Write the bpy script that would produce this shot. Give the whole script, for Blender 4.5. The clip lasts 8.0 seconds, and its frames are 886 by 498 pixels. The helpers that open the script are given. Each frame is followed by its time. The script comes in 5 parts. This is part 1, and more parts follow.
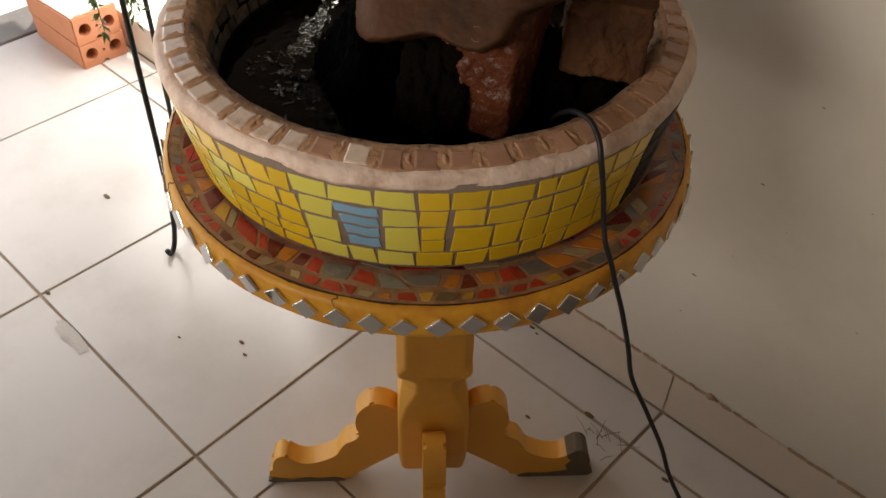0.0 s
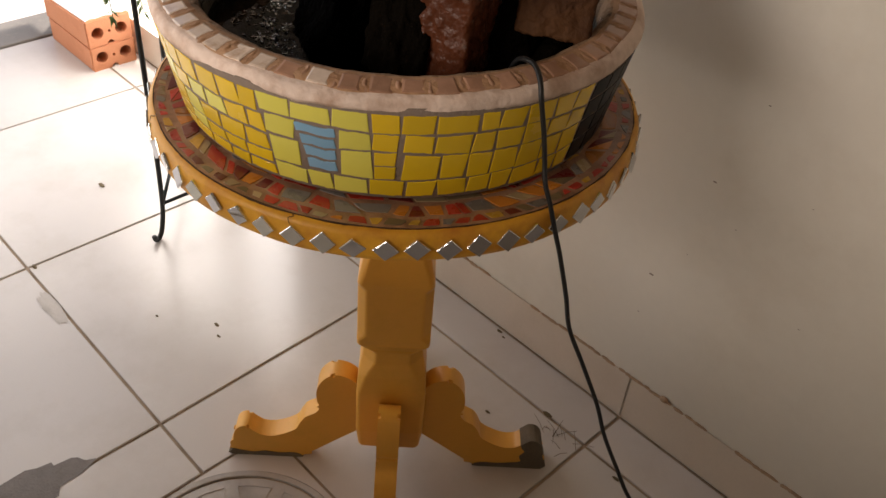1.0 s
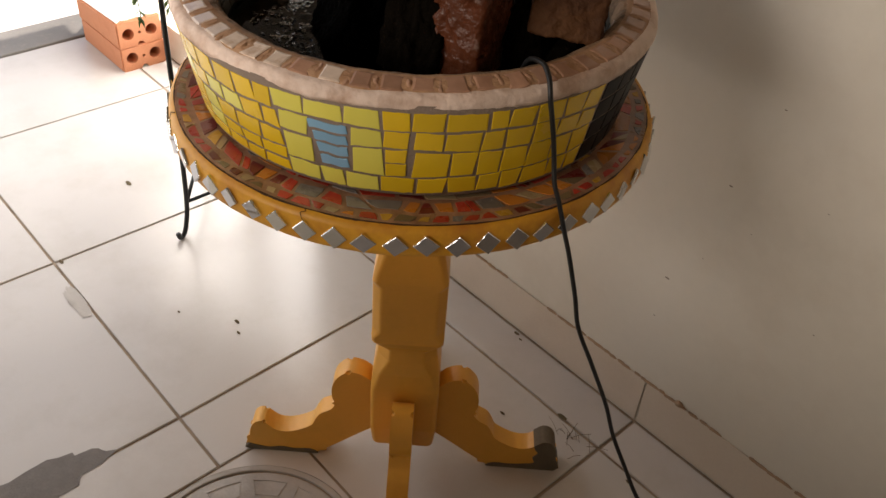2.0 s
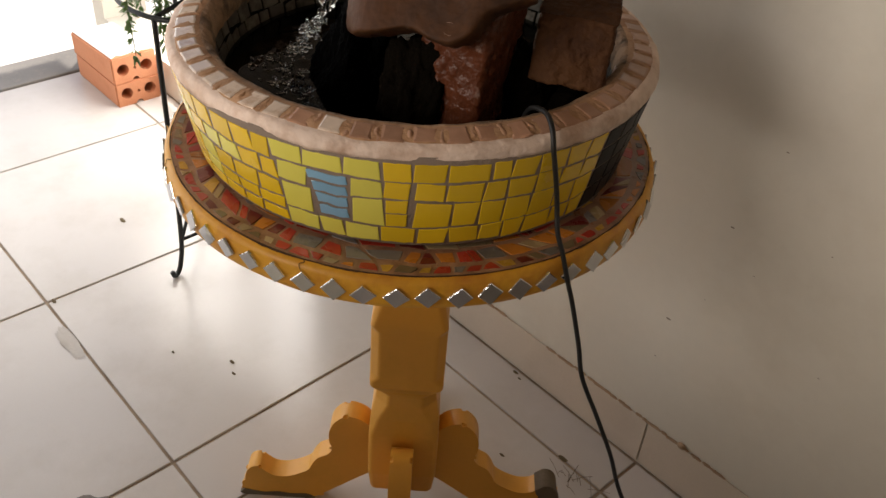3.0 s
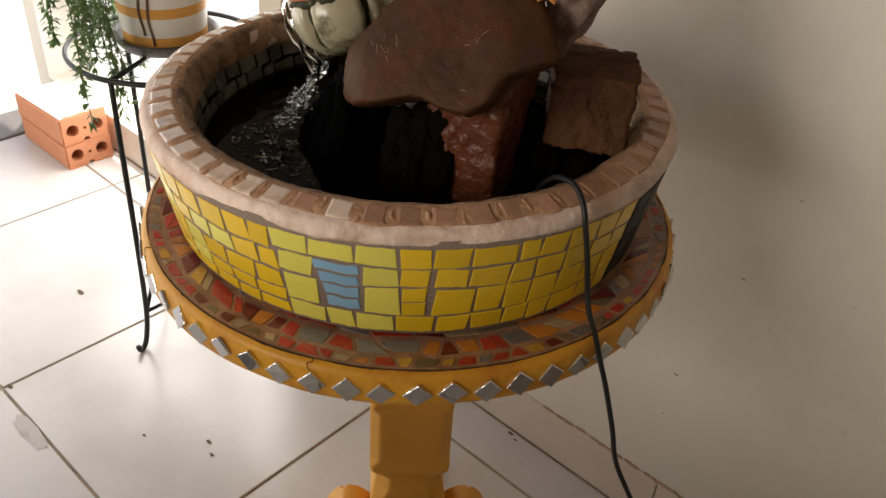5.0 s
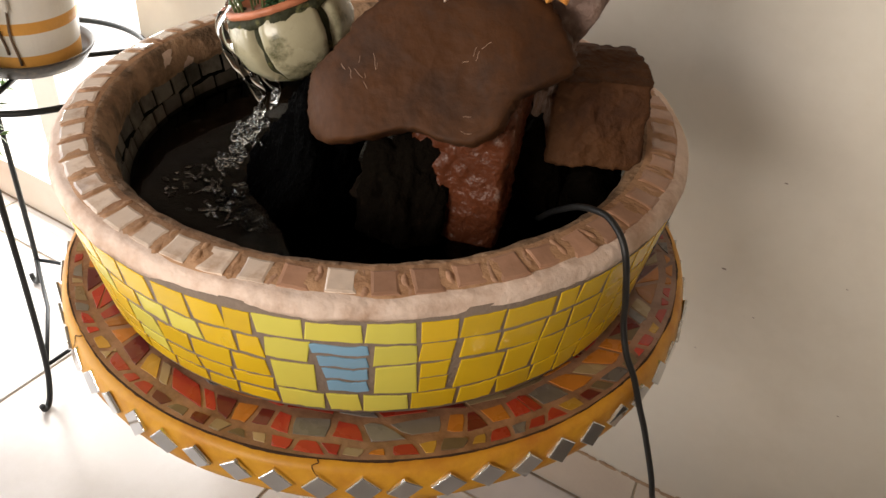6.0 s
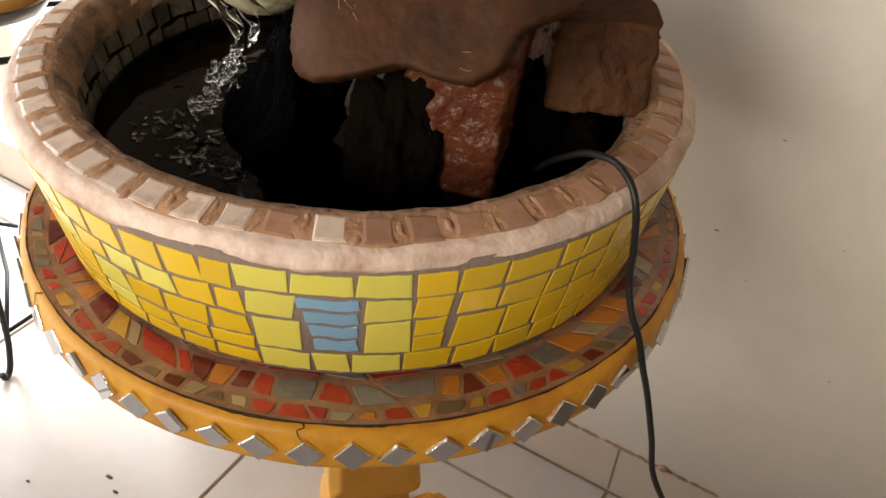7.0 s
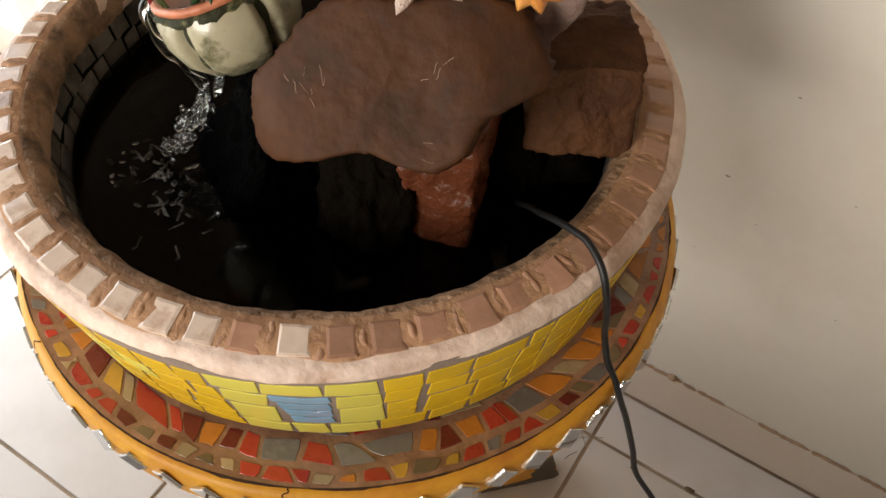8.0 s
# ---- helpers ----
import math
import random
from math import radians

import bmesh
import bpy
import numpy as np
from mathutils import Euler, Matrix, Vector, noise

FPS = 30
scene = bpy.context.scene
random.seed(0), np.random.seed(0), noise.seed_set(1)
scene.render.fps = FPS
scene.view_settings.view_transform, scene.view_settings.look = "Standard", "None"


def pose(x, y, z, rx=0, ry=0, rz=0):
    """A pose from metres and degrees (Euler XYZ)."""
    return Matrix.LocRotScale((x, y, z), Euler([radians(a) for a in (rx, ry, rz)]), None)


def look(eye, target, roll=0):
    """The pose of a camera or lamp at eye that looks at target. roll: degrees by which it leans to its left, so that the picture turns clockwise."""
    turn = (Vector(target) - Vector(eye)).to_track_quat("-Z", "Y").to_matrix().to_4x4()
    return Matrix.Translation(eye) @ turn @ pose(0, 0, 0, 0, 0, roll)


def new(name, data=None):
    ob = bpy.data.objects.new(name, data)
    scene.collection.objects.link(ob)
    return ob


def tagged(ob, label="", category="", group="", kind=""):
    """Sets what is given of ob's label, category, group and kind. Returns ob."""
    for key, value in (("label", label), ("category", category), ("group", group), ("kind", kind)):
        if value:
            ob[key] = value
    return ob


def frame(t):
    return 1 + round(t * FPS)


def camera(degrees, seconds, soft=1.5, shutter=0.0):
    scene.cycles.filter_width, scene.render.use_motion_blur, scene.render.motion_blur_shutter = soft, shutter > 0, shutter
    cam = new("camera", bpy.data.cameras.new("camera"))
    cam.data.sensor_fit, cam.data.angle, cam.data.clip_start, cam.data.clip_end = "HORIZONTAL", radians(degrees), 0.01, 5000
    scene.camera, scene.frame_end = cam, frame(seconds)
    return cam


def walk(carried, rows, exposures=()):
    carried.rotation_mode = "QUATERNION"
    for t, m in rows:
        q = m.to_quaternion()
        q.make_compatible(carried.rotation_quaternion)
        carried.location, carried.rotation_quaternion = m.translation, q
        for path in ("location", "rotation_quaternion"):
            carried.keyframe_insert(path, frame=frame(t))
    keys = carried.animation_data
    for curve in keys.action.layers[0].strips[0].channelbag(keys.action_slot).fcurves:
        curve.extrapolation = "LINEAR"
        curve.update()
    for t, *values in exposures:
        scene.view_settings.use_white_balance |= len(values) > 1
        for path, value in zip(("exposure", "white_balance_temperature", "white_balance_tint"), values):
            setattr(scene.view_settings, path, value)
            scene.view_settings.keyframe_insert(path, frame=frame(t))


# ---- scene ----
cam = camera(53.7, 8.0)
PATH = [
    (0, (0.932, -0.363, 1.379), (-0.05, 0.702, 0.0), 1.6),
    (0.5, (1.007, -0.381, 1.362), (-0.048, 0.765, 0.107), 4.2),
    (1, (1.072, -0.423, 1.322), (0.014, 0.709, 0.056), 5.3),
    (1.2, (1.1, -0.436, 1.314), (0.034, 0.669, 0.032), 5.3),
    (2.5, (1.087, -0.408, 1.331), (-0.037, 0.69, 0.094), 4.7),
    (3, (1.069, -0.406, 1.333), (-0.058, 0.717, 0.121), 4.7),
    (3.5, (1.06, -0.402, 1.337), (-0.062, 0.744, 0.143), 4.7),
    (4, (1.025, -0.396, 1.341), (-0.09, 0.769, 0.158), 4.3),
    (4.5, (0.991, -0.394, 1.322), (-0.112, 0.804, 0.162), 4.7),
    (4.7, (0.982, -0.391, 1.317), (-0.12, 0.818, 0.167), 4.7),
    (5.8, (0.803, -0.349, 1.33), (-0.106, 0.994, 0.158), 2.3),
    (6, (0.769, -0.336, 1.294), (-0.069, 1.036, 0.105), 3.3),
    (6.5, (0.742, -0.323, 1.251), (-0.023, 1.072, 0.04), 4.6),
    (7, (0.737, -0.32, 1.248), (-0.017, 1.062, 0.014), 5.2),
    (7.5, (0.716, -0.29, 1.353), (0.023, 1.061, 0.05), 5.4),
    (8, (0.702, -0.175, 1.393), (0.046, 0.884, -0.172), 1.8),
]
EXPOSURE = [(0.0, -0.34, 6950, 14), (0.6, -0.26, 7000, 15), (1.2, -0.20, 7000, 17), (2.3, -0.22, 6900, 14), (4.7, -0.25, 6800, 13), (5.8, 0.28, 6750, 13), (6.5, 0.38, 6800, 13), (7.0, 0.39, 6800, 13), (7.5, 0.36, 6750, 13), (8.0, 0.60, 6550, 11)]
walk(cam, [(t, look(eye, target, roll)) for t, eye, target, roll in PATH], exposures=EXPOSURE)

# ---- light ----
world = bpy.data.worlds.new("sky")
scene.world = world
world.use_nodes = True
_n = world.node_tree.nodes
_sky = _n.new("ShaderNodeTexSky")
_sky.sky_type = "NISHITA"
_sky.sun_disc = False
_sky.sun_elevation = radians(75)
_sky.sun_rotation = radians(-45)
world.node_tree.links.new(_sky.outputs[0], _n["Background"].inputs[0])
_n["Background"].inputs[1].default_value = 0.15


def lamp(name, kind, m, power, colour, **size):
    data = bpy.data.lights.new(name, kind)
    data.energy, data.color = power, colour
    ob = new(name, data)
    ob.matrix_world = m
    if kind == "SUN":
        data.angle = size["angle"]
    else:
        data.shape, data.size, data.size_y = "RECTANGLE", size["x"], size["y"]
    return ob


# steep sun from the north-west: an overhang added to the unseen ceiling keeps it off the room
lamp("sun", "SUN", look((-1.22, 1.22, 6.45), (0, 0, 0)), 5.0, (1.0, 0.95, 0.86), angle=radians(0.6))
# daylight of the yard in the wide west opening and in the north window; the south lamp is added fill from an unseen
# side
lamp("west_daylight", "AREA", look((-1.80, -1.0, 1.25), (0.5, -0.7, 0.7)), 32, (0.98, 0.965, 0.92), x=2.9, y=2.1)
lamp("north_daylight", "AREA", look((-1.05, 0.80, 0.55), (-0.9, 0.0, 0.20)), 23, (0.97, 0.97, 0.93), x=0.9, y=0.84)
lamp("south_fill", "AREA", look((0.08, -2.95, 1.75), (0.42, 0.0, 0.95)), 63, (1.0, 0.925, 0.83), x=1.5, y=1.0)


# ---- materials ----
def mat(name, colour, rough=0.6, metal=0.0, vary=0.12, scale=6.0, bump=0.1, fine=80.0, second=None, mix=(0.45, 0.65),
        random_tint=0.0, coat=0.0, transmission=0.0, ior=1.45, rough_vary=0.1, detail=6.0, bump_dist=0.002, mixscale=None, gloss=0.5):
    """A surface with variation at two scales: broad blotches, fine grain, grain relief."""
    m = bpy.data.materials.new(name)
    m.use_nodes = True
    nt = m.node_tree
    N, L = nt.nodes, nt.links
    b = N["Principled BSDF"]
    co = N.new("ShaderNodeTexCoord").outputs["Object"]
    broad = N.new("ShaderNodeTexNoise")
    broad.inputs["Scale"].default_value, broad.inputs["Detail"].default_value = scale, detail
    L.new(co, broad.inputs["Vector"])
    grain = N.new("ShaderNodeTexNoise")
    grain.inputs["Scale"].default_value, grain.inputs["Detail"].default_value = fine, 4.0
    L.new(co, grain.inputs["Vector"])
    col = None
    if second is not None:
        src = broad
        if mixscale:
            src = N.new("ShaderNodeTexNoise")
            src.inputs["Scale"].default_value, src.inputs["Detail"].default_value = mixscale, 8.0
            src.inputs["Roughness"].default_value = 0.65
            L.new(co, src.inputs["Vector"])
        step = N.new("ShaderNodeMapRange")
        step.inputs["From Min"].default_value, step.inputs["From Max"].default_value = mix
        L.new(src.outputs["Fac"], step.inputs["Value"])
        two = N.new("ShaderNodeMix")
        two.data_type = "RGBA"
        two.inputs[6].default_value, two.inputs[7].default_value = (*colour, 1), (*second, 1)
        L.new(step.outputs["Result"], two.inputs["Factor"])
        col = two.outputs[2]
    val = N.new("ShaderNodeMath")
    val.operation = "MULTIPLY_ADD"
    L.new(broad.outputs["Fac"], val.inputs[0])
    val.inputs[1].default_value, val.inputs[2].default_value = vary * 2, 1 - vary
    val2 = N.new("ShaderNodeMath")
    val2.operation = "MULTIPLY_ADD"
    L.new(grain.outputs["Fac"], val2.inputs[0])
    val2.inputs[1].default_value = vary
    L.new(val.outputs[0], val2.inputs[2])
    last = val2.outputs[0]
    if random_tint:
        info = N.new("ShaderNodeObjectInfo")
        rnd = N.new("ShaderNodeMath")
        rnd.operation = "MULTIPLY_ADD"
        L.new(info.outputs["Random"], rnd.inputs[0])
        rnd.inputs[1].default_value, rnd.inputs[2].default_value = random_tint * 2, 1 - random_tint
        mul = N.new("ShaderNodeMath")
        mul.operation = "MULTIPLY"
        L.new(last, mul.inputs[0])
        L.new(rnd.outputs[0], mul.inputs[1])
        last = mul.outputs[0]
    hsv = N.new("ShaderNodeHueSaturation")
    hsv.inputs["Color"].default_value = (*colour, 1)
    if col is not None:
        L.new(col, hsv.inputs["Color"])
    L.new(last, hsv.inputs["Value"])
    L.new(hsv.outputs["Color"], b.inputs["Base Color"])
    ro = N.new("ShaderNodeMath")
    ro.operation = "MULTIPLY_ADD"
    L.new(broad.outputs["Fac"], ro.inputs[0])
    ro.inputs[1].default_value, ro.inputs[2].default_value = rough_vary * 2, max(rough - rough_vary, 0.0)
    L.new(ro.outputs[0], b.inputs["Roughness"])
    b.inputs["Metallic"].default_value = metal
    b.inputs["IOR"].default_value = ior
    b.inputs["Specular IOR Level"].default_value = gloss
    b.inputs["Coat Weight"].default_value = coat
    b.inputs["Coat Roughness"].default_value = 0.08
    b.inputs["Transmission Weight"].default_value = transmission
    if bump:
        bp = N.new("ShaderNodeBump")
        bp.inputs["Strength"].default_value, bp.inputs["Distance"].default_value = bump, bump_dist
        L.new(grain.outputs["Fac"], bp.inputs["Height"])
        L.new(bp.outputs[0], b.inputs["Normal"])
    return m


M_FLOOR = mat("glazed_floor_tile", (0.585, 0.555, 0.53), 0.16, vary=0.07, scale=2.5, fine=420, bump=0.35, bump_dist=0.0006,
              second=(0.49, 0.455, 0.415), mix=(0.48, 0.82), mixscale=4.2, random_tint=0.04, rough_vary=0.09)
M_GROUT = mat("floor_grout", (0.36, 0.285, 0.21), 0.9, vary=0.3, scale=9, fine=300, bump=0.4, second=(0.20, 0.15, 0.105), mix=(0.45, 0.65))
M_BASE = mat("baseboard_tile", (0.60, 0.52, 0.43), 0.35, vary=0.1, scale=4, fine=200, bump=0.15, second=(0.48, 0.40, 0.32), mix=(0.5, 0.75))
M_CRACK = mat("dark_crack", (0.045, 0.022, 0.012), 0.9, vary=0.4, scale=60, fine=300, bump=0.4)
M_GRIME = mat("brown_grime", (0.33, 0.23, 0.15), 0.9, vary=0.4, scale=40, fine=300, bump=0.5)
M_WALL = mat("painted_plaster", (0.645, 0.605, 0.525), 0.75, vary=0.05, scale=1.6, fine=60, bump=0.12, bump_dist=0.002,
             second=(0.575, 0.525, 0.44), mix=(0.5, 0.75), mixscale=3.0)
# For unseen ceiling and upper wall: dark to cut bounce and reflections.
M_CEIL = mat("unseen_dark_brown", (0.14, 0.10, 0.065), 0.6, vary=0.2, scale=5, fine=60, bump=0.2)
# For walls out of view: dark brown to cut the bounced light.
M_WALL2 = mat("unseen_wall_dark_brown", (0.20, 0.165, 0.13), 0.75, vary=0.1, scale=2, fine=60, bump=0.1)
M_SILL = mat("grey_threshold", (0.165, 0.155, 0.145), 0.6, vary=0.3, scale=8, fine=150, bump=0.3, second=(0.21, 0.19, 0.17), mix=(0.55, 0.75), mixscale=30)
M_YARD = mat("pale_concrete", (0.74, 0.72, 0.68), 0.85, vary=0.15, scale=1.5, fine=40, bump=0.3)
M_ORANGE = mat("ochre_paint", (0.70, 0.345, 0.028), 0.42, vary=0.12, scale=9, fine=140, bump=0.25, bump_dist=0.001,
               second=(0.50, 0.185, 0.022), mix=(0.46, 0.72), mixscale=16)
M_YPAINT = mat("yellow_paint", (0.76, 0.375, 0.055), 0.38, vary=0.07, scale=7, fine=120, bump=0.12, bump_dist=0.001,
               second=(0.66, 0.33, 0.045), mix=(0.5, 0.75), mixscale=9)
M_BAREWOOD = mat("scuffed_foot_wood", (0.125, 0.10, 0.07), 0.8, vary=0.35, scale=25, fine=200, bump=0.5)
M_MIRROR = mat("mirror_glass", (0.66, 0.66, 0.66), 0.03, metal=1.0, vary=0.02, scale=20, fine=30, bump=0.02, bump_dist=0.0005, rough_vary=0.02)
M_MIREDGE = mat("cut_mirror_edge", (0.75, 0.78, 0.78), 0.12, metal=1.0, vary=0.1, scale=60, fine=200, bump=0.3)
M_TGROUT = mat("tabletop_grout", (0.31, 0.168, 0.098), 0.30, vary=0.35, scale=25, fine=250, bump=0.25, second=(0.17, 0.085, 0.045), mix=(0.42, 0.64), mixscale=30, coat=0.2)
M_BGROUT = mat("basin_grout", (0.22, 0.17, 0.135), 0.85, vary=0.25, scale=20, fine=250, bump=0.6)
M_CEMENT = mat("stained_cement", (0.70, 0.56, 0.47), 0.75, vary=0.25, scale=11, fine=70, bump=0.9, bump_dist=0.003,
               second=(0.43, 0.27, 0.185), mix=(0.46, 0.70), mixscale=19)
M_RIMDIRT = mat("rim_cement_brown", (0.40, 0.235, 0.13), 0.75, vary=0.3, scale=18, fine=120, bump=0.7, bump_dist=0.003,
                second=(0.25, 0.125, 0.062), mix=(0.46, 0.70), mixscale=22)
M_RIMTILE = mat("cream_rim_tile", (0.70, 0.58, 0.48), 0.14, vary=0.16, scale=30, fine=120, bump=0.12, random_tint=0.12, coat=0.5,
                second=(0.44, 0.28, 0.18), mix=(0.50, 0.74), mixscale=42)
M_RIMRUST = mat("rust_rim_tile", (0.41, 0.235, 0.155), 0.34, vary=0.2, scale=30, fine=120, bump=0.2, random_tint=0.15, coat=0.2,
                second=(0.34, 0.185, 0.115), mix=(0.42, 0.7), mixscale=28)
M_RIMMORTAR = mat("rust_stained_mortar", (0.38, 0.22, 0.138), 0.7, vary=0.25, scale=20, fine=120, bump=0.7, bump_dist=0.003, second=(0.33, 0.175, 0.10), mix=(0.45, 0.7), mixscale=20)
M_LEMON = mat("lemon_tile", (0.745, 0.680, 0.118), 0.24, vary=0.05, scale=12, fine=60, bump=0.04, random_tint=0.05, coat=0.2)
M_YELLOW = mat("golden_yellow_tile", (0.77, 0.515, 0.020), 0.24, vary=0.06, scale=12, fine=60, bump=0.04, random_tint=0.09, coat=0.2)
M_BLUE = mat("sky_blue_tile", (0.22, 0.43, 0.62), 0.16, vary=0.04, scale=12, fine=60, bump=0.04, random_tint=0.05, coat=0.4)
M_BLACK = mat("black_tile", (0.006, 0.006, 0.007), 0.4, vary=0.2, scale=12, fine=60, bump=0.06, random_tint=0.3, gloss=0.10)
M_SLATE = mat("dark_inner_tile", (0.115, 0.105, 0.088), 0.45, vary=0.35, scale=30, fine=120, bump=0.4, random_tint=0.45,
              second=(0.045, 0.040, 0.030), mix=(0.45, 0.62), mixscale=26, gloss=0.3)
# Near-black: the unlit depth of the basin is put into the colour.
M_BASINSHADE = mat("shaded_basin_inside", (0.004, 0.005, 0.0035), 0.7, vary=0.4, scale=14, fine=90, bump=0.5, gloss=0.05)
M_MUD = mat("mud_stained_cement", (0.31, 0.195, 0.115), 0.75, vary=0.4, scale=16, fine=130, bump=1.0, bump_dist=0.004,
            second=(0.095, 0.06, 0.034), mix=(0.45, 0.62), mixscale=22)
M_CABLE = mat("black_cable", (0.012, 0.012, 0.012), 0.45, vary=0.15, scale=30, fine=200, bump=0.1)
M_IRON = mat("black_wrought_iron", (0.018, 0.020, 0.020), 0.42, metal=0.3, vary=0.25, scale=30, fine=160, bump=0.25)
M_SLABROCK = mat("brown_sandstone", (0.062, 0.026, 0.011), 0.55, vary=0.45, scale=16, fine=130, bump=0.4, bump_dist=0.002,
                 second=(0.035, 0.018, 0.011), mix=(0.44, 0.62), mixscale=17, gloss=0.12)
M_LIME = mat("lime_scratch", (0.38, 0.27, 0.20), 0.8, vary=0.3, scale=60, fine=300, bump=0.3)
M_BLOCK = mat("dark_brown_stone", (0.080, 0.036, 0.016), 0.65, vary=0.45, scale=15, fine=110, bump=1.0, bump_dist=0.004,
              second=(0.040, 0.018, 0.010), mix=(0.42, 0.66), mixscale=18, gloss=0.10)
M_REDBRICK = mat("wet_red_brick", (0.082, 0.024, 0.010), 0.34, vary=0.5, scale=24, fine=150, bump=0.7, bump_dist=0.004,
                 second=(0.19, 0.12, 0.095), mix=(0.60, 0.70), mixscale=60, gloss=0.35)
# Dark moss and lava stones; the cavity's deep shade is in their colour too.
M_MOSSSHADE = mat("shaded_dark_moss", (0.004, 0.003, 0.002), 0.7, vary=0.5, scale=40, fine=160, bump=1.0, bump_dist=0.004,
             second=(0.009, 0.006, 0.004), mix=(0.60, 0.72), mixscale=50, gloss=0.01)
M_LAVA = mat("shaded_black_lava", (0.0016, 0.0016, 0.0016), 0.6, vary=0.5, scale=50, fine=260, bump=1.0, bump_dist=0.008, gloss=0.01)
M_GREYROCK = mat("speckled_grey_rock", (0.19, 0.125, 0.10), 0.6, vary=0.4, scale=35, fine=210, bump=0.8, bump_dist=0.003,
                 second=(0.27, 0.21, 0.18), mix=(0.52, 0.66), mixscale=70)
M_UPROCK = mat("wet_brown_rock", (0.075, 0.038, 0.022), 0.38, vary=0.4, scale=18, fine=120, bump=0.6, bump_dist=0.004,
               second=(0.13, 0.075, 0.045), mix=(0.5, 0.68), mixscale=22, coat=0.05)
M_STAR = mat("pale_starfish", (0.60, 0.47, 0.40), 0.75, vary=0.2, scale=60, fine=420, bump=1.0, bump_dist=0.003)
M_OSTAR = mat("orange_starfish", (0.66, 0.31, 0.08), 0.3, vary=0.2, scale=40, fine=240, bump=0.5, second=(0.46, 0.16, 0.03), mix=(0.5, 0.7), coat=0.3)
M_CHINA = mat("mossy_white_ceramic", (0.36, 0.335, 0.225), 0.26, vary=0.22, scale=14, fine=120, bump=0.25,
              second=(0.055, 0.055, 0.020), mix=(0.52, 0.64), mixscale=22, coat=0.25)
M_MOSSGREEN = mat("dark_green_moss", (0.020, 0.022, 0.008), 0.8, vary=0.4, scale=60, fine=200, bump=0.8, second=(0.11, 0.105, 0.035), mix=(0.52, 0.66), mixscale=90)
M_CLAYRIM = mat("terracotta_lip", (0.52, 0.19, 0.10), 0.4, vary=0.2, scale=30, fine=160, bump=0.3, second=(0.35, 0.12, 0.06), mix=(0.5, 0.7))
M_LEAF = mat("succulent_green", (0.035, 0.085, 0.035), 0.45, vary=0.3, scale=60, fine=200, bump=0.1)
M_REDLEAF = mat("succulent_red", (0.33, 0.030, 0.035), 0.45, vary=0.3, scale=60, fine=200, bump=0.1)
M_FERN = mat("trailing_leaf_green", (0.12, 0.21, 0.075), 0.5, vary=0.35, scale=40, fine=200, bump=0.1)
M_STEM = mat("plant_stem", (0.09, 0.12, 0.04), 0.6, vary=0.2, scale=60, fine=200, bump=0.1)
M_POTWHITE = mat("white_pot_paint", (0.70, 0.68, 0.63), 0.55, vary=0.08, scale=14, fine=120, bump=0.25)
M_POTORANGE = mat("orange_pot_band", (0.64, 0.32, 0.07), 0.55, vary=0.12, scale=14, fine=120, bump=0.25)
M_POTBROWN = mat("brown_pot_foot", (0.30, 0.15, 0.06), 0.6, vary=0.3, scale=20, fine=120, bump=0.25)
M_TWINE = mat("brown_twine", (0.13, 0.085, 0.055), 0.9, vary=0.3, scale=120, fine=400, bump=0.8)
M_TRAY = mat("black_plastic_tray", (0.045, 0.040, 0.036), 0.45, vary=0.25, scale=20, fine=160, bump=0.15, second=(0.16, 0.11, 0.07), mix=(0.6, 0.75), mixscale=18)
M_SOIL = mat("potting_soil", (0.04, 0.027, 0.018), 0.95, vary=0.4, scale=60, fine=250, bump=1.0, bump_dist=0.004)
M_CLAY = mat("fired_clay_brick", (0.52, 0.215, 0.11), 0.8, vary=0.14, scale=14, fine=160, bump=0.5, second=(0.44, 0.17, 0.085), mix=(0.5, 0.7), random_tint=0.05)
# White that stands for the overexposed, sunlit top of the upper brick.
M_SUNLITTOP = mat("sunlit_top_white", (0.82, 0.80, 0.77), 0.85, vary=0.06, scale=14, fine=160, bump=0.5)
M_LID = mat("grey_cover", (0.44, 0.41, 0.38), 0.7, vary=0.12, scale=9, fine=160, bump=0.4, second=(0.27, 0.24, 0.21), mix=(0.5, 0.7))
M_PATCH = mat("dark_cement_smear", (0.17, 0.155, 0.145), 0.9, vary=0.3, scale=40, fine=220, bump=0.8, bump_dist=0.002)
M_DRY = mat("dry_plant_bits", (0.12, 0.09, 0.05), 0.9, vary=0.3, scale=60, fine=200, bump=0.4)
M_SPOT = mat("grey_spots", (0.22, 0.18, 0.15), 0.9, vary=0.3, scale=60, fine=200, bump=0.1)
MOSAIC = [mat("mosaic_" + n, c, 0.28, vary=0.3, scale=30, fine=90, bump=0.2, random_tint=0.25, coat=0.2) for n, c in (
    ("red", (0.37, 0.038, 0.020)), ("maroon", (0.12, 0.016, 0.012)), ("orange", (0.42, 0.150, 0.022)), ("grey", (0.165, 0.145, 0.13)),
    ("cream", (0.33, 0.24, 0.13)), ("amber", (0.48, 0.27, 0.04)), ("olive", (0.17, 0.12, 0.065)))]

# water: clear, slightly dark, rippled round the falling stream
M_WATER = bpy.data.materials.new("pond_water")
M_WATER.use_nodes = True
_b = M_WATER.node_tree.nodes["Principled BSDF"]
_b.inputs["Base Color"].default_value = (0.05, 0.06, 0.055, 1)
_b.inputs["Roughness"].default_value = 0.02
_b.inputs["IOR"].default_value = 1.18
_b.inputs["Transmission Weight"].default_value = 1.0
M_STREAM = bpy.data.materials.new("falling_water")
M_STREAM.use_nodes = True
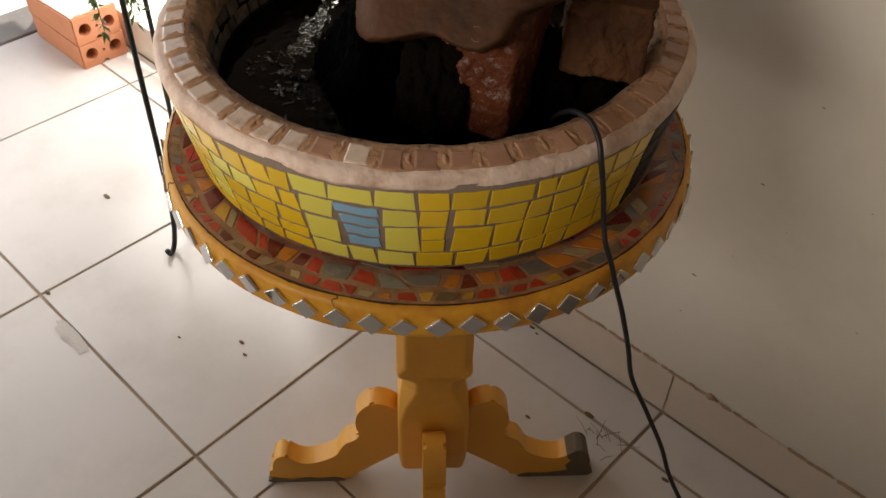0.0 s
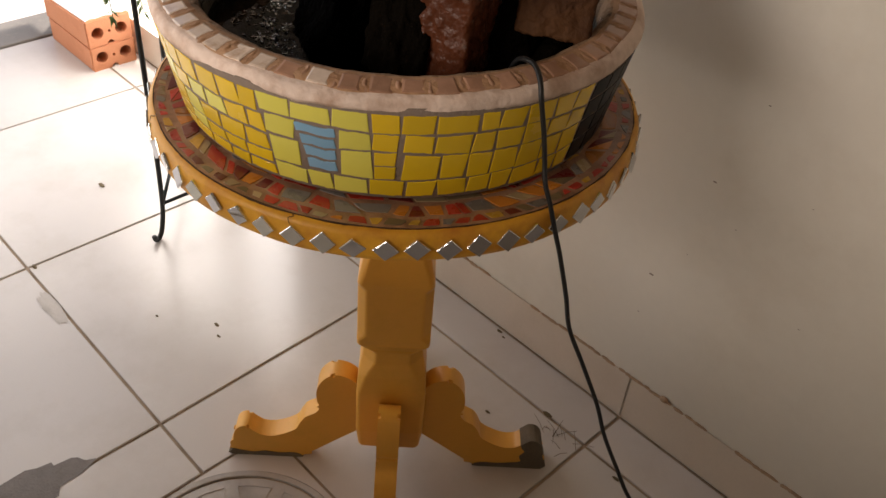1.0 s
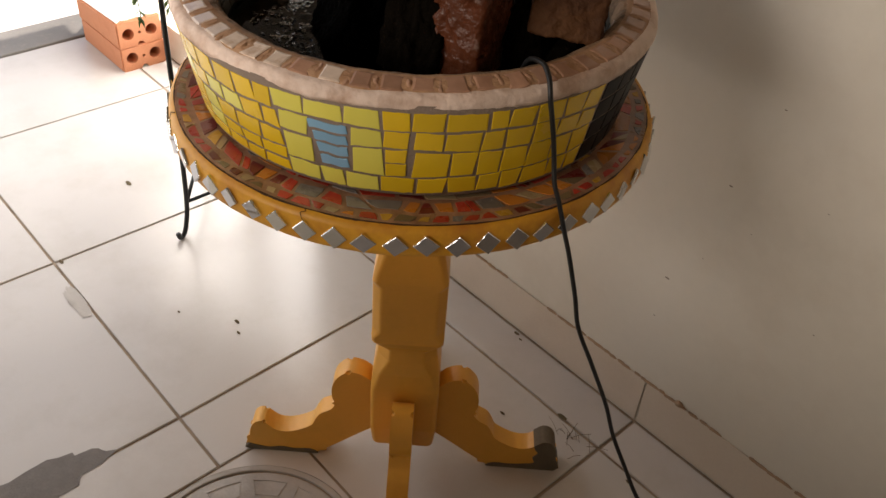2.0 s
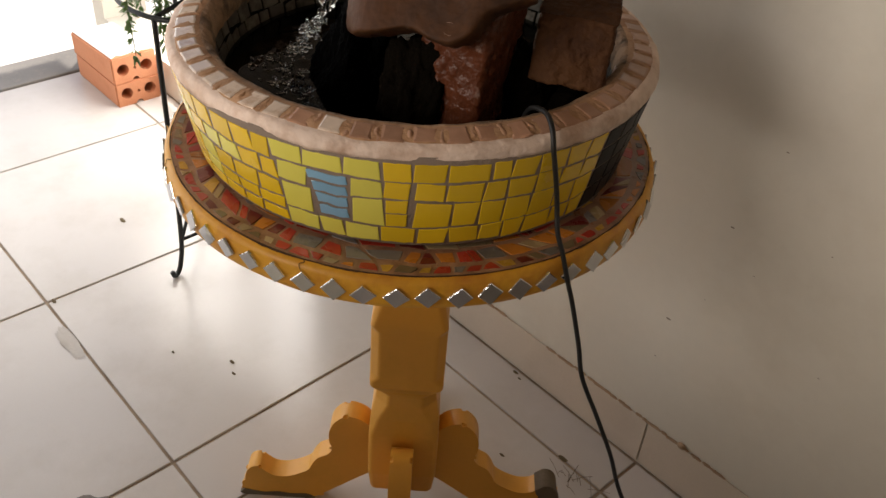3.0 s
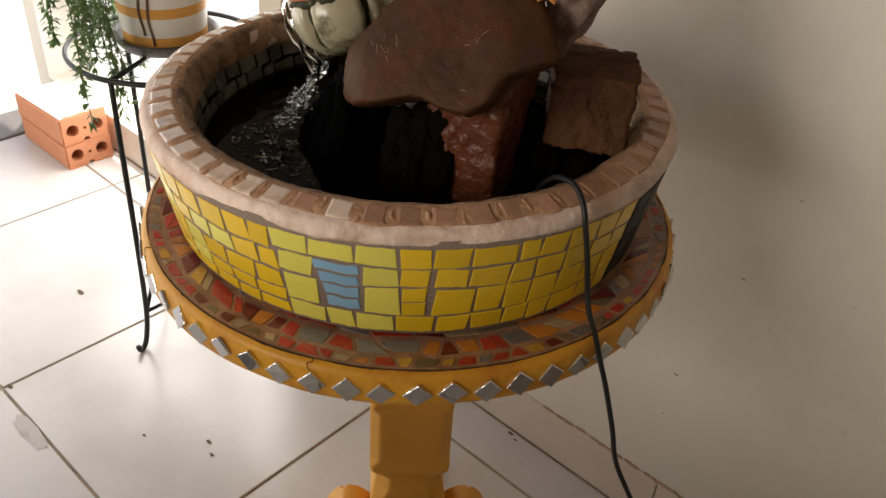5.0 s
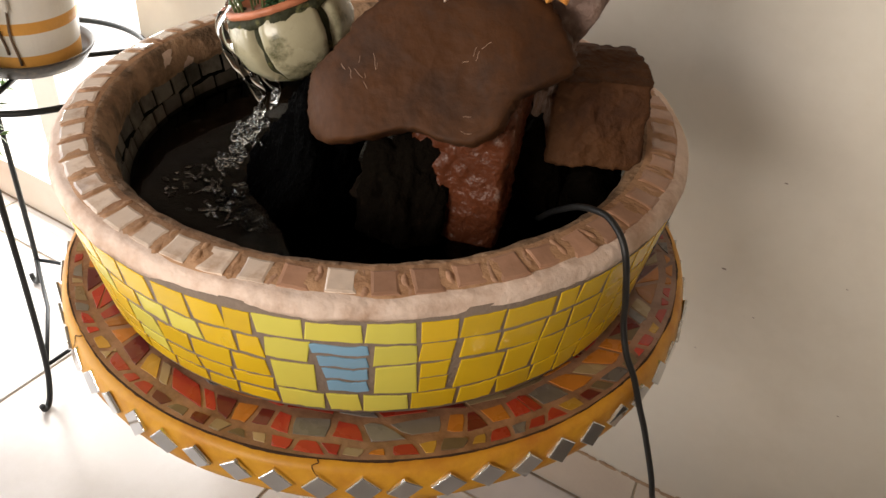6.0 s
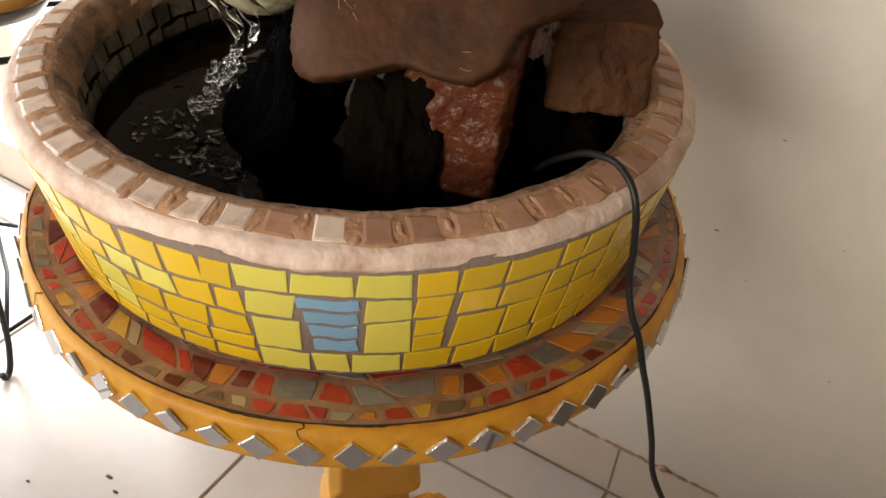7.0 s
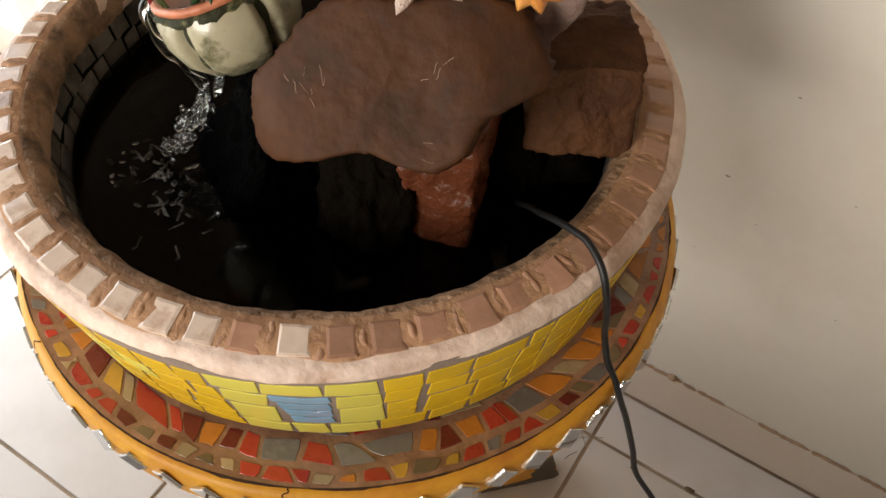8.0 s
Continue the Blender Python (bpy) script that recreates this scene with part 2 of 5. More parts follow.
_b = M_STREAM.node_tree.nodes["Principled BSDF"]
_b.inputs["Base Color"].default_value = (0.92, 0.94, 0.93, 1)
_b.inputs["Roughness"].default_value = 0.02
_b.inputs["IOR"].default_value = 1.33
_b.inputs["Transmission Weight"].default_value = 1.0


# ---- building helpers ----
def mesh_of(name, bm, material, smooth=False):
    me = bpy.data.meshes.new(name)
    bm.normal_update()
    bm.to_mesh(me)
    bm.free()
    me.materials.append(material)
    if smooth:
        me.shade_smooth()
    return me


def part(name, bm, material, parent=None, label="", smooth=False):
    """Links a bmesh as one mesh object, under a thing or a part."""
    ob = new(name, mesh_of(name, bm, material, smooth))
    ob.parent = parent
    if label:
        tagged(ob, label)
    return ob


def empty(name, at=(0, 0, 0), label="", category="", group="", kind=""):
    ob = new(name)
    ob.empty_display_size = 0.05
    ob.location = at
    return tagged(ob, label, category, group, kind)


def box(x0, x1, y0, y1, z0, z1, bm=None, bevel=0.0):
    bm = bm or bmesh.new()
    vs = [bm.verts.new(p) for p in ((x0, y0, z0), (x1, y0, z0), (x1, y1, z0), (x0, y1, z0), (x0, y0, z1), (x1, y0, z1), (x1, y1, z1), (x0, y1, z1))]
    fs = [bm.faces.new([vs[i] for i in f]) for f in ((3, 2, 1, 0), (4, 5, 6, 7), (0, 1, 5, 4), (1, 2, 6, 5), (2, 3, 7, 6), (3, 0, 4, 7))]
    if bevel:
        bmesh.ops.bevel(bm, geom=list({e for f in fs for e in f.edges}), offset=bevel, segments=2, affect="EDGES", profile=0.6)
    return bm


def prism(pts, z0, z1, bevel=0.0, segments=1):
    """A flat polygon (counter-clockwise) raised from z0 to z1, its top edge eased."""
    bm = bmesh.new()
    lo = [bm.verts.new((x, y, z0)) for x, y in pts]
    hi = [bm.verts.new((x, y, z1)) for x, y in pts]
    top = bm.faces.new(hi)
    bm.faces.new(lo[::-1])
    k = len(pts)
    for i in range(k):
        bm.faces.new((lo[i], lo[(i + 1) % k], hi[(i + 1) % k], hi[i]))
    if bevel:
        bmesh.ops.bevel(bm, geom=list(top.edges), offset=bevel, segments=segments, affect="EDGES", profile=0.6)
    return bm


def lathe(profile, steps=96, closed=False, wobble=None, bm=None):
    """Turns (r, z) pairs about the z axis. wobble(angle, i) gives an extra radius."""
    bm = bm or bmesh.new()
    rings = []
    for i, (r, z) in enumerate(profile):
        ring = []
        for s in range(steps):
            a = 2 * math.pi * s / steps
            rr = max(r + (wobble(a, i) if wobble else 0.0), 0.0005)
            ring.append(bm.verts.new((rr * math.cos(a), rr * math.sin(a), z)))
        rings.append(ring)
    for a, b in zip(rings, rings[1:]):
        for s in range(steps):
            bm.faces.new((a[s], a[(s + 1) % steps], b[(s + 1) % steps], b[s]))
    if closed:
        bm.faces.new(rings[0][::-1])
        bm.faces.new(rings[-1])
    return bm


def tube(path, radius, sides=10, bm=None, loop=False, taper=None):
    """A round rod swept along points."""
    bm = bm or bmesh.new()
    pts = [Vector(p) for p in path]
    k = len(pts)
    rings = []
    side = None
    for i, p in enumerate(pts):
        if loop:
            d = pts[(i + 1) % k] - pts[i - 1]
        else:
            d = pts[min(i + 1, k - 1)] - pts[max(i - 1, 0)]
        d.normalize()
        if side is None:
            side = d.cross(Vector((0.31, 0.17, 0.93))).normalized()
        side = (side - d * side.dot(d)).normalized()
        up = d.cross(side)
        r = radius * (taper(i / (k - 1)) if taper else 1.0)
        rings.append([bm.verts.new(p + side * r * math.cos(2 * math.pi * s / sides) + up * r * math.sin(2 * math.pi * s / sides)) for s in range(sides)])
    for i in range(k if loop else k - 1):
        a, b = rings[i], rings[(i + 1) % k]
        for s in range(sides):
            bm.faces.new((a[s], a[(s + 1) % sides], b[(s + 1) % sides], b[s]))
    if not loop:
        bm.faces.new(rings[0][::-1])
        bm.faces.new(rings[-1])
    return bm


def smooth_path(ctrl, per=10):
    """Catmull-Rom through control points."""
    P = [Vector(c) for c in ctrl]
    P = [P[0] * 2 - P[1]] + P + [P[-1] * 2 - P[-2]]
    out = []
    for i in range(1, len(P) - 2):
        for s in range(per):
            t = s / per
            a, b, c, d = P[i - 1], P[i], P[i + 1], P[i + 2]
            out.append(0.5 * ((2 * b) + (c - a) * t + (2 * a - 5 * b + 4 * c - d) * t * t + (3 * b - a - 3 * c + d) * t ** 3))
    return out + [P[-2]]


def rock(size, seed, rough=0.18, flats=5, fine=0.03, level=5):
    """A stone: a ball cut by a few random flats, then broken up at two scales."""
    rnd = random.Random(seed)
    bm = bmesh.new()
    bmesh.ops.create_icosphere(bm, subdivisions=level, radius=1.0)
    cuts = []
    for _ in range(flats):
        n = Vector((rnd.uniform(-1, 1), rnd.uniform(-1, 1), rnd.uniform(-1, 1))).normalized()
        cuts.append((n, rnd.uniform(0.55, 0.8)))
    off = Vector((seed * 3.1, seed * 1.7, seed * 0.9))
    for v in bm.verts:
        p = v.co.copy()
        for n, d in cuts:
            over = p.dot(n) - d
            if over > 0:
                p -= n * over * 0.93
        q = p.normalized()
        p += q * (rough * noise.noise(q * 1.7 + off) + rough * 0.45 * noise.noise(q * 4.3 + off) + fine * noise.noise(q * 13 + off) + fine * 0.5 * noise.noise(q * 31 + off))
        v.co = Vector((p.x * size[0], p.y * size[1], p.z * size[2]))
    return bm


def turn(bm, m):
    bmesh.ops.transform(bm, matrix=m, verts=bm.verts)
    return bm


# ---- the room ----
WALL_Y = 0.678
X_WEST = -1.585

# ground of the yard
g = box(-60, X_WEST - 0.16, -60, 60, -0.20, -0.02)
box(X_WEST - 0.16, 60, WALL_Y + 0.15, 60, -0.20, -0.02, g)
tagged(part("ground", g, M_YARD), "pale sunlit concrete yard outside the room", "ground", kind="structure")

floor = tagged(part("floor", box(X_WEST, 1.45, -3.1, WALL_Y, -0.15, -0.004), M_GROUT), "floor of large off-white glazed tiles with dirty brown joints", "floor", kind="structure")
tagged(part("threshold", box(X_WEST - 0.16, X_WEST - 0.002, -2.6, WALL_Y, -0.12, 0.006, bevel=0.004), M_SILL), "dark grey stone threshold strip at the yard opening", "threshold", kind="structure")

# walls: north with a low window towards the yard, west with the wide opening, south unseen with a window added for fill
# light, east unseen and closed
H = 2.7
wn = box(-0.545, 1.60, WALL_Y, WALL_Y + 0.15, -0.1, 1.15)
box(-1.70, -0.545, WALL_Y, WALL_Y + 0.15, -0.1, 0.10, wn)
box(-1.70, -0.545, WALL_Y, WALL_Y + 0.15, 1.0, 1.15, wn)
box(-0.955, -0.865, WALL_Y + 0.002, WALL_Y + 0.035, 0.10, 1.0, wn)
box(-1.78, -1.70, WALL_Y, WALL_Y + 0.15, -0.1, 1.15, wn)
wall_north = tagged(part("wall_north", wn, M_WALL), "beige painted plaster wall behind the table", "wall", kind="structure")
# Upper wall is unseen; darkened so the water mirrors less light.
tagged(part("unseen_upper_wall", box(-1.78, 1.60, WALL_Y, WALL_Y + 0.15, 1.15, H), M_CEIL), "unseen dark upper wall added to dim reflections in the water", "wall", kind="structure")
ww = box(-1.75, X_WEST, -2.6, WALL_Y, 2.35, H)
box(-1.75, X_WEST, -3.25, -2.6, -0.1, H, ww)
tagged(part("wall_west", ww, M_WALL), "beige wall over the wide opening to the yard", "wall", kind="structure")
# South wall is out of view; its window is added for the fill lamp.
ws = box(-1.58, -0.70, -3.25, -3.1, -0.1, H)
box(0.90, 1.60, -3.25, -3.1, -0.1, H, ws)
box(-0.70, 0.90, -3.25, -3.1, 2.3, H, ws)
box(-0.70, 0.90, -3.25, -3.1, -0.1, 1.2, ws)
tagged(part("wall_south", ws, M_WALL2), "unseen dark brown wall with an opening added for fill light", "wall", kind="structure")
# Unseen wall, placed near so the right side gets less bounce.
tagged(part("wall_east", box(1.45, 1.60, -3.1, WALL_Y, -0.1, H), M_WALL2), "unseen dark brown wall set close to cut bounced light", "wall", kind="structure")
# Unseen low wall, added to keep south light off the floor and lower wall.
tagged(part("light_blocker_low", box(-0.35, 1.448, -0.82, -0.70, -0.1, 0.98), M_WALL), "unseen low wall added to block light from the south", "wall", kind="structure")
# Ceiling is out of view; its overhang is added to block the sun.
tagged(part("ceiling", box(-2.20, 1.60, -3.25, WALL_Y + 0.33, H, H + 0.12), M_CEIL), "unseen dark brown ceiling with an overhang added against the sun", "ceiling", kind="structure")

# ---- table ----
TX, TY = 0.329, 0.265
BX, BY = 0.318, 0.266
TOP = 0.765
FRONT = radians(-44)
table = empty("pedestal_table", (TX, TY, 0), "round ochre table with mosaic top, mirror-trimmed edge and yellow pedestal", "table")

# top disc with eased, slightly flared edge
prof = [(0.0, 0.7275), (0.290, 0.7275), (0.3055, 0.7282), (0.3088, 0.7305), (0.3094, 0.737), (0.3090, 0.748), (0.3080, 0.7575), (0.3052, 0.7628), (0.3008, TOP), (0.0, TOP)]
wob = lambda a, i: 0.0016 * noise.noise(Vector((math.cos(a) * 4, math.sin(a) * 4, i * 0.3))) if 1 < i < 8 else 0
tabletop = part("tabletop", lathe(prof, 144, wobble=wob), M_ORANGE, table, "orange-painted round top", smooth=True)
tabletop.scale = (1.014, 1.014, 1.0)
tabletop.location = (-0.003, -0.003, 0.0)
part("mosaic_bed", lathe([(0.0, TOP - 0.002), (0.2992, TOP - 0.002), (0.2992, TOP + 0.0012), (0.0, TOP + 0.0015)], 144), M_TGROUT, tabletop, "dark brown grout bed")
part("crack", lathe([(0.2993, TOP - 0.004), (0.3005, TOP - 0.004), (0.3005, TOP + 0.0011), (0.2993, TOP + 0.0011)], 300,
     wobble=lambda a, i: 0.0016 * noise.noise(Vector((math.cos(a) * 9, math.sin(a) * 9, 3.0 if i in (0, 3) else 5.0))) + 0.0007 * noise.noise(Vector((math.cos(a) * 40, math.sin(a) * 40, i)))), M_CRACK, tabletop, "dark gap round the mosaic")
# short splits running down the painted edge
for deg in (-62.5, -112.0):
    a = radians(deg)
    pts = [(0.3007 + 0.0092 * min(k, 4) / 4, deg + 0.5 * math.sin(k * 1.9 + deg), TOP + 0.0002 - (0.001 * k if k < 3 else 0.002 + 0.004 * (k - 2))) for k in range(6)]
    pts = [Vector((r * math.cos(radians(d)), r * math.sin(radians(d)), z)) for r, d, z in pts]
    part("split", tube(smooth_path(pts, 3), 0.0005, 5, taper=lambda f: 1.2 - f), M_CRACK, tabletop)

# pedestal post: an eased square post with a waist
def post_ring(bm, h, z, ch):
    pts = []
    for sx, sy in ((1, 1), (-1, 1), (-1, -1), (1, -1)):
        a, b = (sx * h, sy * (h - ch)), (sx * (h - ch), sy * h)
        pts += [a, b] if sx * sy > 0 else [b, a]
    return [bm.verts.new((x, y, z)) for x, y in pts]


bm = bmesh.new()
rings = [post_ring(bm, h, z, c) for h, z, c in ((0.046, 0.078, 0.006), (0.053, 0.086, 0.006), (0.057, 0.13, 0.005), (0.057, 0.225, 0.005), (0.055, 0.262, 0.012),
         (0.050, 0.290, 0.022), (0.0475, 0.312, 0.020), (0.0485, 0.320, 0.010), (0.057, 0.337, 0.005), (0.0575, 0.349, 0.005), (0.0575, 0.359, 0.014), (0.0575, 0.452, 0.014), (0.0575, 0.463, 0.005), (0.056, 0.475, 0.007), (0.047, 0.520, 0.010), (0.047, 0.729, 0.010))]
for a, b in zip(rings, rings[1:]):
    for s in range(8):
        bm.faces.new((a[s], a[(s + 1) % 8], b[(s + 1) % 8], b[s]))
bm.faces.new(rings[0][::-1])
bm.faces.new(rings[-1])
turn(bm, Matrix.Rotation(FRONT, 4, "Z"))
post = part("post", bm, M_YPAINT, table, "yellow-painted square post with chamfered waist")
post.location = (0.005, 0.005, 0.0)
post.modifiers.new("eased", "BEVEL").width = 0.003
post.modifiers["eased"].segments = 3
post.modifiers["eased"].limit_method = "ANGLE"

# four scrolled legs
LEG = ((0.045, 0.205), (0.062, 0.235), (0.080, 0.249), (0.100, 0.250), (0.118, 0.234), (0.1265, 0.208), (0.1265, 0.180), (0.122, 0.160), (0.130, 0.143), (0.147, 0.131),
       (0.157, 0.113), (0.165, 0.093), (0.184, 0.078), (0.206, 0.068), (0.226, 0.069), (0.240, 0.081), (0.251, 0.094), (0.264, 0.092), (0.274, 0.075), (0.2785, 0.040), (0.279, 0.0),
       (0.160, 0.0), (0.142, 0.016), (0.118, 0.038), (0.090, 0.064), (0.066, 0.086), (0.045, 0.104))


def leg_part(parent, ang):
    w = 0.0180
    out = smooth_path([(r, 0, z * (0.885 - 0.065 * min(max((r - 0.10) / 0.10, 0.0), 1.0))) for r, z in LEG], 6)
    bm = bmesh.new()
    a = [bm.verts.new((p.x, -w, p.z)) for p in out]
    b = [bm.verts.new((p.x, w, p.z)) for p in out]
    fa, fb = bm.faces.new(a), bm.faces.new(b[::-1])
    k = len(out)
    for i in range(k):
        bm.faces.new((a[i], b[i], b[(i + 1) % k], a[(i + 1) % k]))
    bmesh.ops.bevel(bm, geom=list(fa.edges) + list(fb.edges), offset=0.0048, segments=3, affect="EDGES")
    bmesh.ops.recalc_face_normals(bm, faces=bm.faces)
    turn(bm, Matrix.Rotation(ang, 4, "Z"))
    leg = part("leg", bm, M_YPAINT, parent)
    leg.location = (0.005, 0.005, 0.0)
    # worn bare toe
    rnd = random.Random(int(ang * 50))
    bm = bmesh.new()
    scuffed = not (abs(math.cos(ang - FRONT)) < 0.5 and math.sin(ang - FRONT) < 0)
    if scuffed:
        out = [(0.237, 0.0655), (0.2445, 0.0725), (0.2525, 0.0790), (0.2655, 0.0768), (0.2762, 0.0620), (0.2805, 0.034), (0.2808, 0.0), (0.168, 0.0), (0.156, 0.004),
               (0.170, 0.009 + rnd.uniform(0, 0.004)), (0.198, 0.010), (0.222, 0.013), (0.242, 0.018), (0.238, 0.033), (0.246, 0.046), (0.240, 0.056)]
    else:
        out = [(0.2805, 0.015), (0.2808, 0.0), (0.168, 0.0), (0.156, 0.004), (0.170, 0.011), (0.198, 0.009), (0.222, 0.012), (0.244, 0.008), (0.264, 0.011)]
    out = smooth_path([(r, 0, z) for r, z in out], 3)
    a = [bm.verts.new((p.x, -w - 0.0016, p.z)) for p in out]
    b = [bm.verts.new((p.x, w + 0.0016, p.z)) for p in out]
    bm.faces.new(a), bm.faces.new(b[::-1])
    k = len(out)
    for i in range(k):
        bm.faces.new((a[i], b[i], b[(i + 1) % k], a[(i + 1) % k]))
    bmesh.ops.recalc_face_normals(bm, faces=bm.faces)
    turn(bm, Matrix.Rotation(ang, 4, "Z"))
    part("worn_toe", bm, M_BAREWOOD, leg, "bare dark scuffed toe")


for q in range(4):
    leg_part(table, FRONT + q * math.pi / 2)

# ---- basin ----
basin = empty("fountain_basin", (BX, BY, 0), "round mosaic fountain basin with yellow tiles and a cement rim", "fountain basin")
basin.scale = (1.018, 1.018, 1.0)


def basin_wob(a, i):
    return 0.0022 * noise.noise(Vector((math.cos(a) * 2.2, math.sin(a) * 2.2, i * 0.15))) + 0.0008 * noise.noise(Vector((math.cos(a) * 30, math.sin(a) * 30, i * 0.8))) + 0.0014 * noise.noise(Vector((math.cos(a) * 9, math.sin(a) * 9, i * 0.6)))


R0, Z0, R1, Z1 = 0.2655, 0.778, 0.2875, 0.889
prof = [(0.0, TOP + 0.002), (0.245, TOP + 0.002), (0.2600, 0.7695), (R0 - 0.0016, Z0 - 0.0055), (R1, Z1), (R1 - 0.0010, Z1 + 0.006), (R1 - 0.010, Z1 + 0.008)]
shell = part("outer_wall", lathe(prof, 160), M_BGROUT, basin, "brown-grey grouted wall", smooth=True)
prof = [(0.280, 0.8890), (0.2868, 0.8885), (0.2882, 0.8935), (0.2870, 0.8985), (0.2845, 0.9030), (0.281, 0.9050), (0.262, 0.9078), (0.250, 0.907), (0.2445, 0.904), (0.240, 0.897), (0.2378, 0.887), (0.2395, 0.880), (0.244, 0.878)]
bm = lathe(prof, 300, wobble=basin_wob)
for v in bm.verts:
    if v.co.z < 0.8940 and v.co.xy.length > 0.27:
        d = v.co.normalized()
        v.co.z += 0.0022 * noise.noise(Vector((d.x * 16, d.y * 16, 1.0))) + 0.0014 * noise.noise(Vector((d.x * 45, d.y * 45, 4.0)))
    elif v.co.xy.length > 0.27:
        d = v.co.normalized()
        v.co.z += 0.0012 * noise.noise(Vector((d.x * 14, d.y * 14, 8.0)))
rim = part("rim", bm, M_CEMENT, basin, "rough stained cement rim", smooth=True)
bed = lambda a, i: 0.0013 * noise.noise(Vector((math.cos(a) * 12, math.sin(a) * 12, i * 0.9)))
part("rim_bed", lathe([(0.2812, 0.9015), (0.2800, 0.9046), (0.272, 0.9075), (0.262, 0.9093), (0.251, 0.9096), (0.2475, 0.9075), (0.2460, 0.905)], 240, wobble=bed), M_RIMDIRT, rim, "brown dirt-stained mortar between the rim tiles", smooth=True)
part("inner_band", lathe([(0.2515, 0.9090), (0.2490, 0.9092), (0.2440, 0.9070), (0.2385, 0.8990), (0.2355, 0.888), (0.2372, 0.878)], 240, wobble=lambda a, i: 0.0032 * noise.noise(Vector((math.cos(a) * 10, math.sin(a) * 10, i * 0.7))) + 0.0012 * noise.noise(Vector((math.cos(a) * 40, math.sin(a) * 40, i)))), M_MUD, rim, "muddy brown inner edge", smooth=True)
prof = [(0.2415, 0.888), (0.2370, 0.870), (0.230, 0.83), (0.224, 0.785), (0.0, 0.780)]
inner = part("inner_wall", lathe(prof[::-1], 120), M_BASINSHADE, basin, "near-black inside with its shade put into the colour", smooth=True)


def patch(corner, cuts, lift, inset, proud):
    """A thin tile on a curved bed. corner(u, v) gives place and outward normal for u, v in 0..1."""
    bm = bmesh.new()
    rows = []
    for h, ins in ((-0.001, 0.0), (proud * 0.6, 0.0), (proud, inset)):
        loop = []
        for u, v in [(i / cuts, 0) for i in range(cuts)] + [(1, 0)] + [(1 - i / cuts, 1) for i in range(cuts)] + [(0, 1)]:
            p, n = corner(ins + u * (1 - 2 * ins), ins + v * (1 - 2 * ins))
            loop.append(bm.verts.new(p + n * (h + lift)))
        rows.append(loop)
    k = len(rows[0])
    for a, b in zip(rows, rows[1:]):
        for i in range(k):
            bm.faces.new((a[i], a[(i + 1) % k], b[(i + 1) % k], b[i]))
    top = rows[-1]
    m = k // 2
    for i in range(m - 1):
        bm.faces.new((top[i], top[i + 1], top[k - 2 - i], top[k - 1 - i]))
    bmesh.ops.recalc_face_normals(bm, faces=bm.faces)
    return bm


def cone_tile(parent, material, c00, c10, c11, c01, r0, z0, r1, z1, proud=0.0007, inward=False, cuts=7, wave=0.0):
    """A tile with four corners (angle in degrees, height) on the cone through (r0, z0) and (r1, z1)."""
    k = (r1 - r0) / (z1 - z0)

    def corner(u, v):
        a = (c00[0] * (1 - u) + c10[0] * u) * (1 - v) + (c01[0] * (1 - u) + c11[0] * u) * v
        z = (c00[1] * (1 - u) + c10[1] * u) * (1 - v) + (c01[1] * (1 - u) + c11[1] * u) * v
        z += wave * math.sin(u * 7.0) + 0.0010 * noise.noise(Vector((a * 0.55, z * 170, 3))) + 0.0008 * noise.noise(Vector((a * 1.6, z * 300, 6)))
        a += 0.22 * noise.noise(Vector((a * 1.4 + 9, z * 420, 2))) + 0.26 * noise.noise(Vector((a * 0.5 + 40, z * 210, 8)))
        a, r = radians(a), r0 + k * (z - z0)
        n = Vector((math.cos(a), math.sin(a), -k)).normalized()
        return Vector((r * math.cos(a), r * math.sin(a), z)), (-n if inward else n)
    return part("tile", patch(corner, cuts, 0.0, 0.03, proud), material, parent)


rnd = random.Random(11)
# yellow tile courses, hand-cut: for each course the upright joints in degrees, front and left side apart
FRONT_JOINTS = ((-70.8, -63.4, -54.9, -47.4, -41.2, -34.3, -25.6, -21.2, -15.0, -8.0, -2.2, 3.3),
                (-70.1, -62.8, -53.8, -46.9, -41.3, -34.1, -26.3, -21.2, -14.6, -8.1, -2.0, 3.3),
                (-69.7, -62.3, -53.7, -46.7, -41.1, -32.4, -26.6, -21.0, -14.6, -8.2, -2.5, 3.3),
                (-69.4, -61.4, -55.6, -47.7, -39.6, -32.7, -25.7, -20.2, -14.8, -7.4, -1.6, 3.2))
SIDE_JOINTS = ((-70.8, -75.5, -81.4, -88.0), (-70.1, -74.5, -80.8, -87.2), (-69.9, -76.2, -84.0, -91.0), (-69.5, -76.9, -83.7, -90.6), (-69.4, -76.7, -82.8, -90.0))
FRONT_CUTS = ((0.8885, 0.8885), (0.8630, 0.8590), (0.8365, 0.8335), (0.7985, 0.8025), (0.7750, 0.7765))
SIDE_CUTS = (0.8875, 0.8590, 0.8340, 0.8085, 0.7915, 0.7750)
LOW = 0.7760


def course(k, a, cuts, side):
    """Height of the joint under course k at angle a: hand-laid, so it wanders."""
    if side:
        z = cuts[k]
    else:
        f = min(max((a + 40) / 42, 0.0), 1.0)
        z = cuts[k][0] * (1 - f) + cuts[k][1] * f
    last = len(cuts) - 1
    return z + (0.0 if k in (0, last) else 0.0022 * noise.noise(Vector((a * 0.21, k * 3.7, 11))) + 0.0014 * noise.noise(Vector((a * 0.6, k * 5.1, 4))))


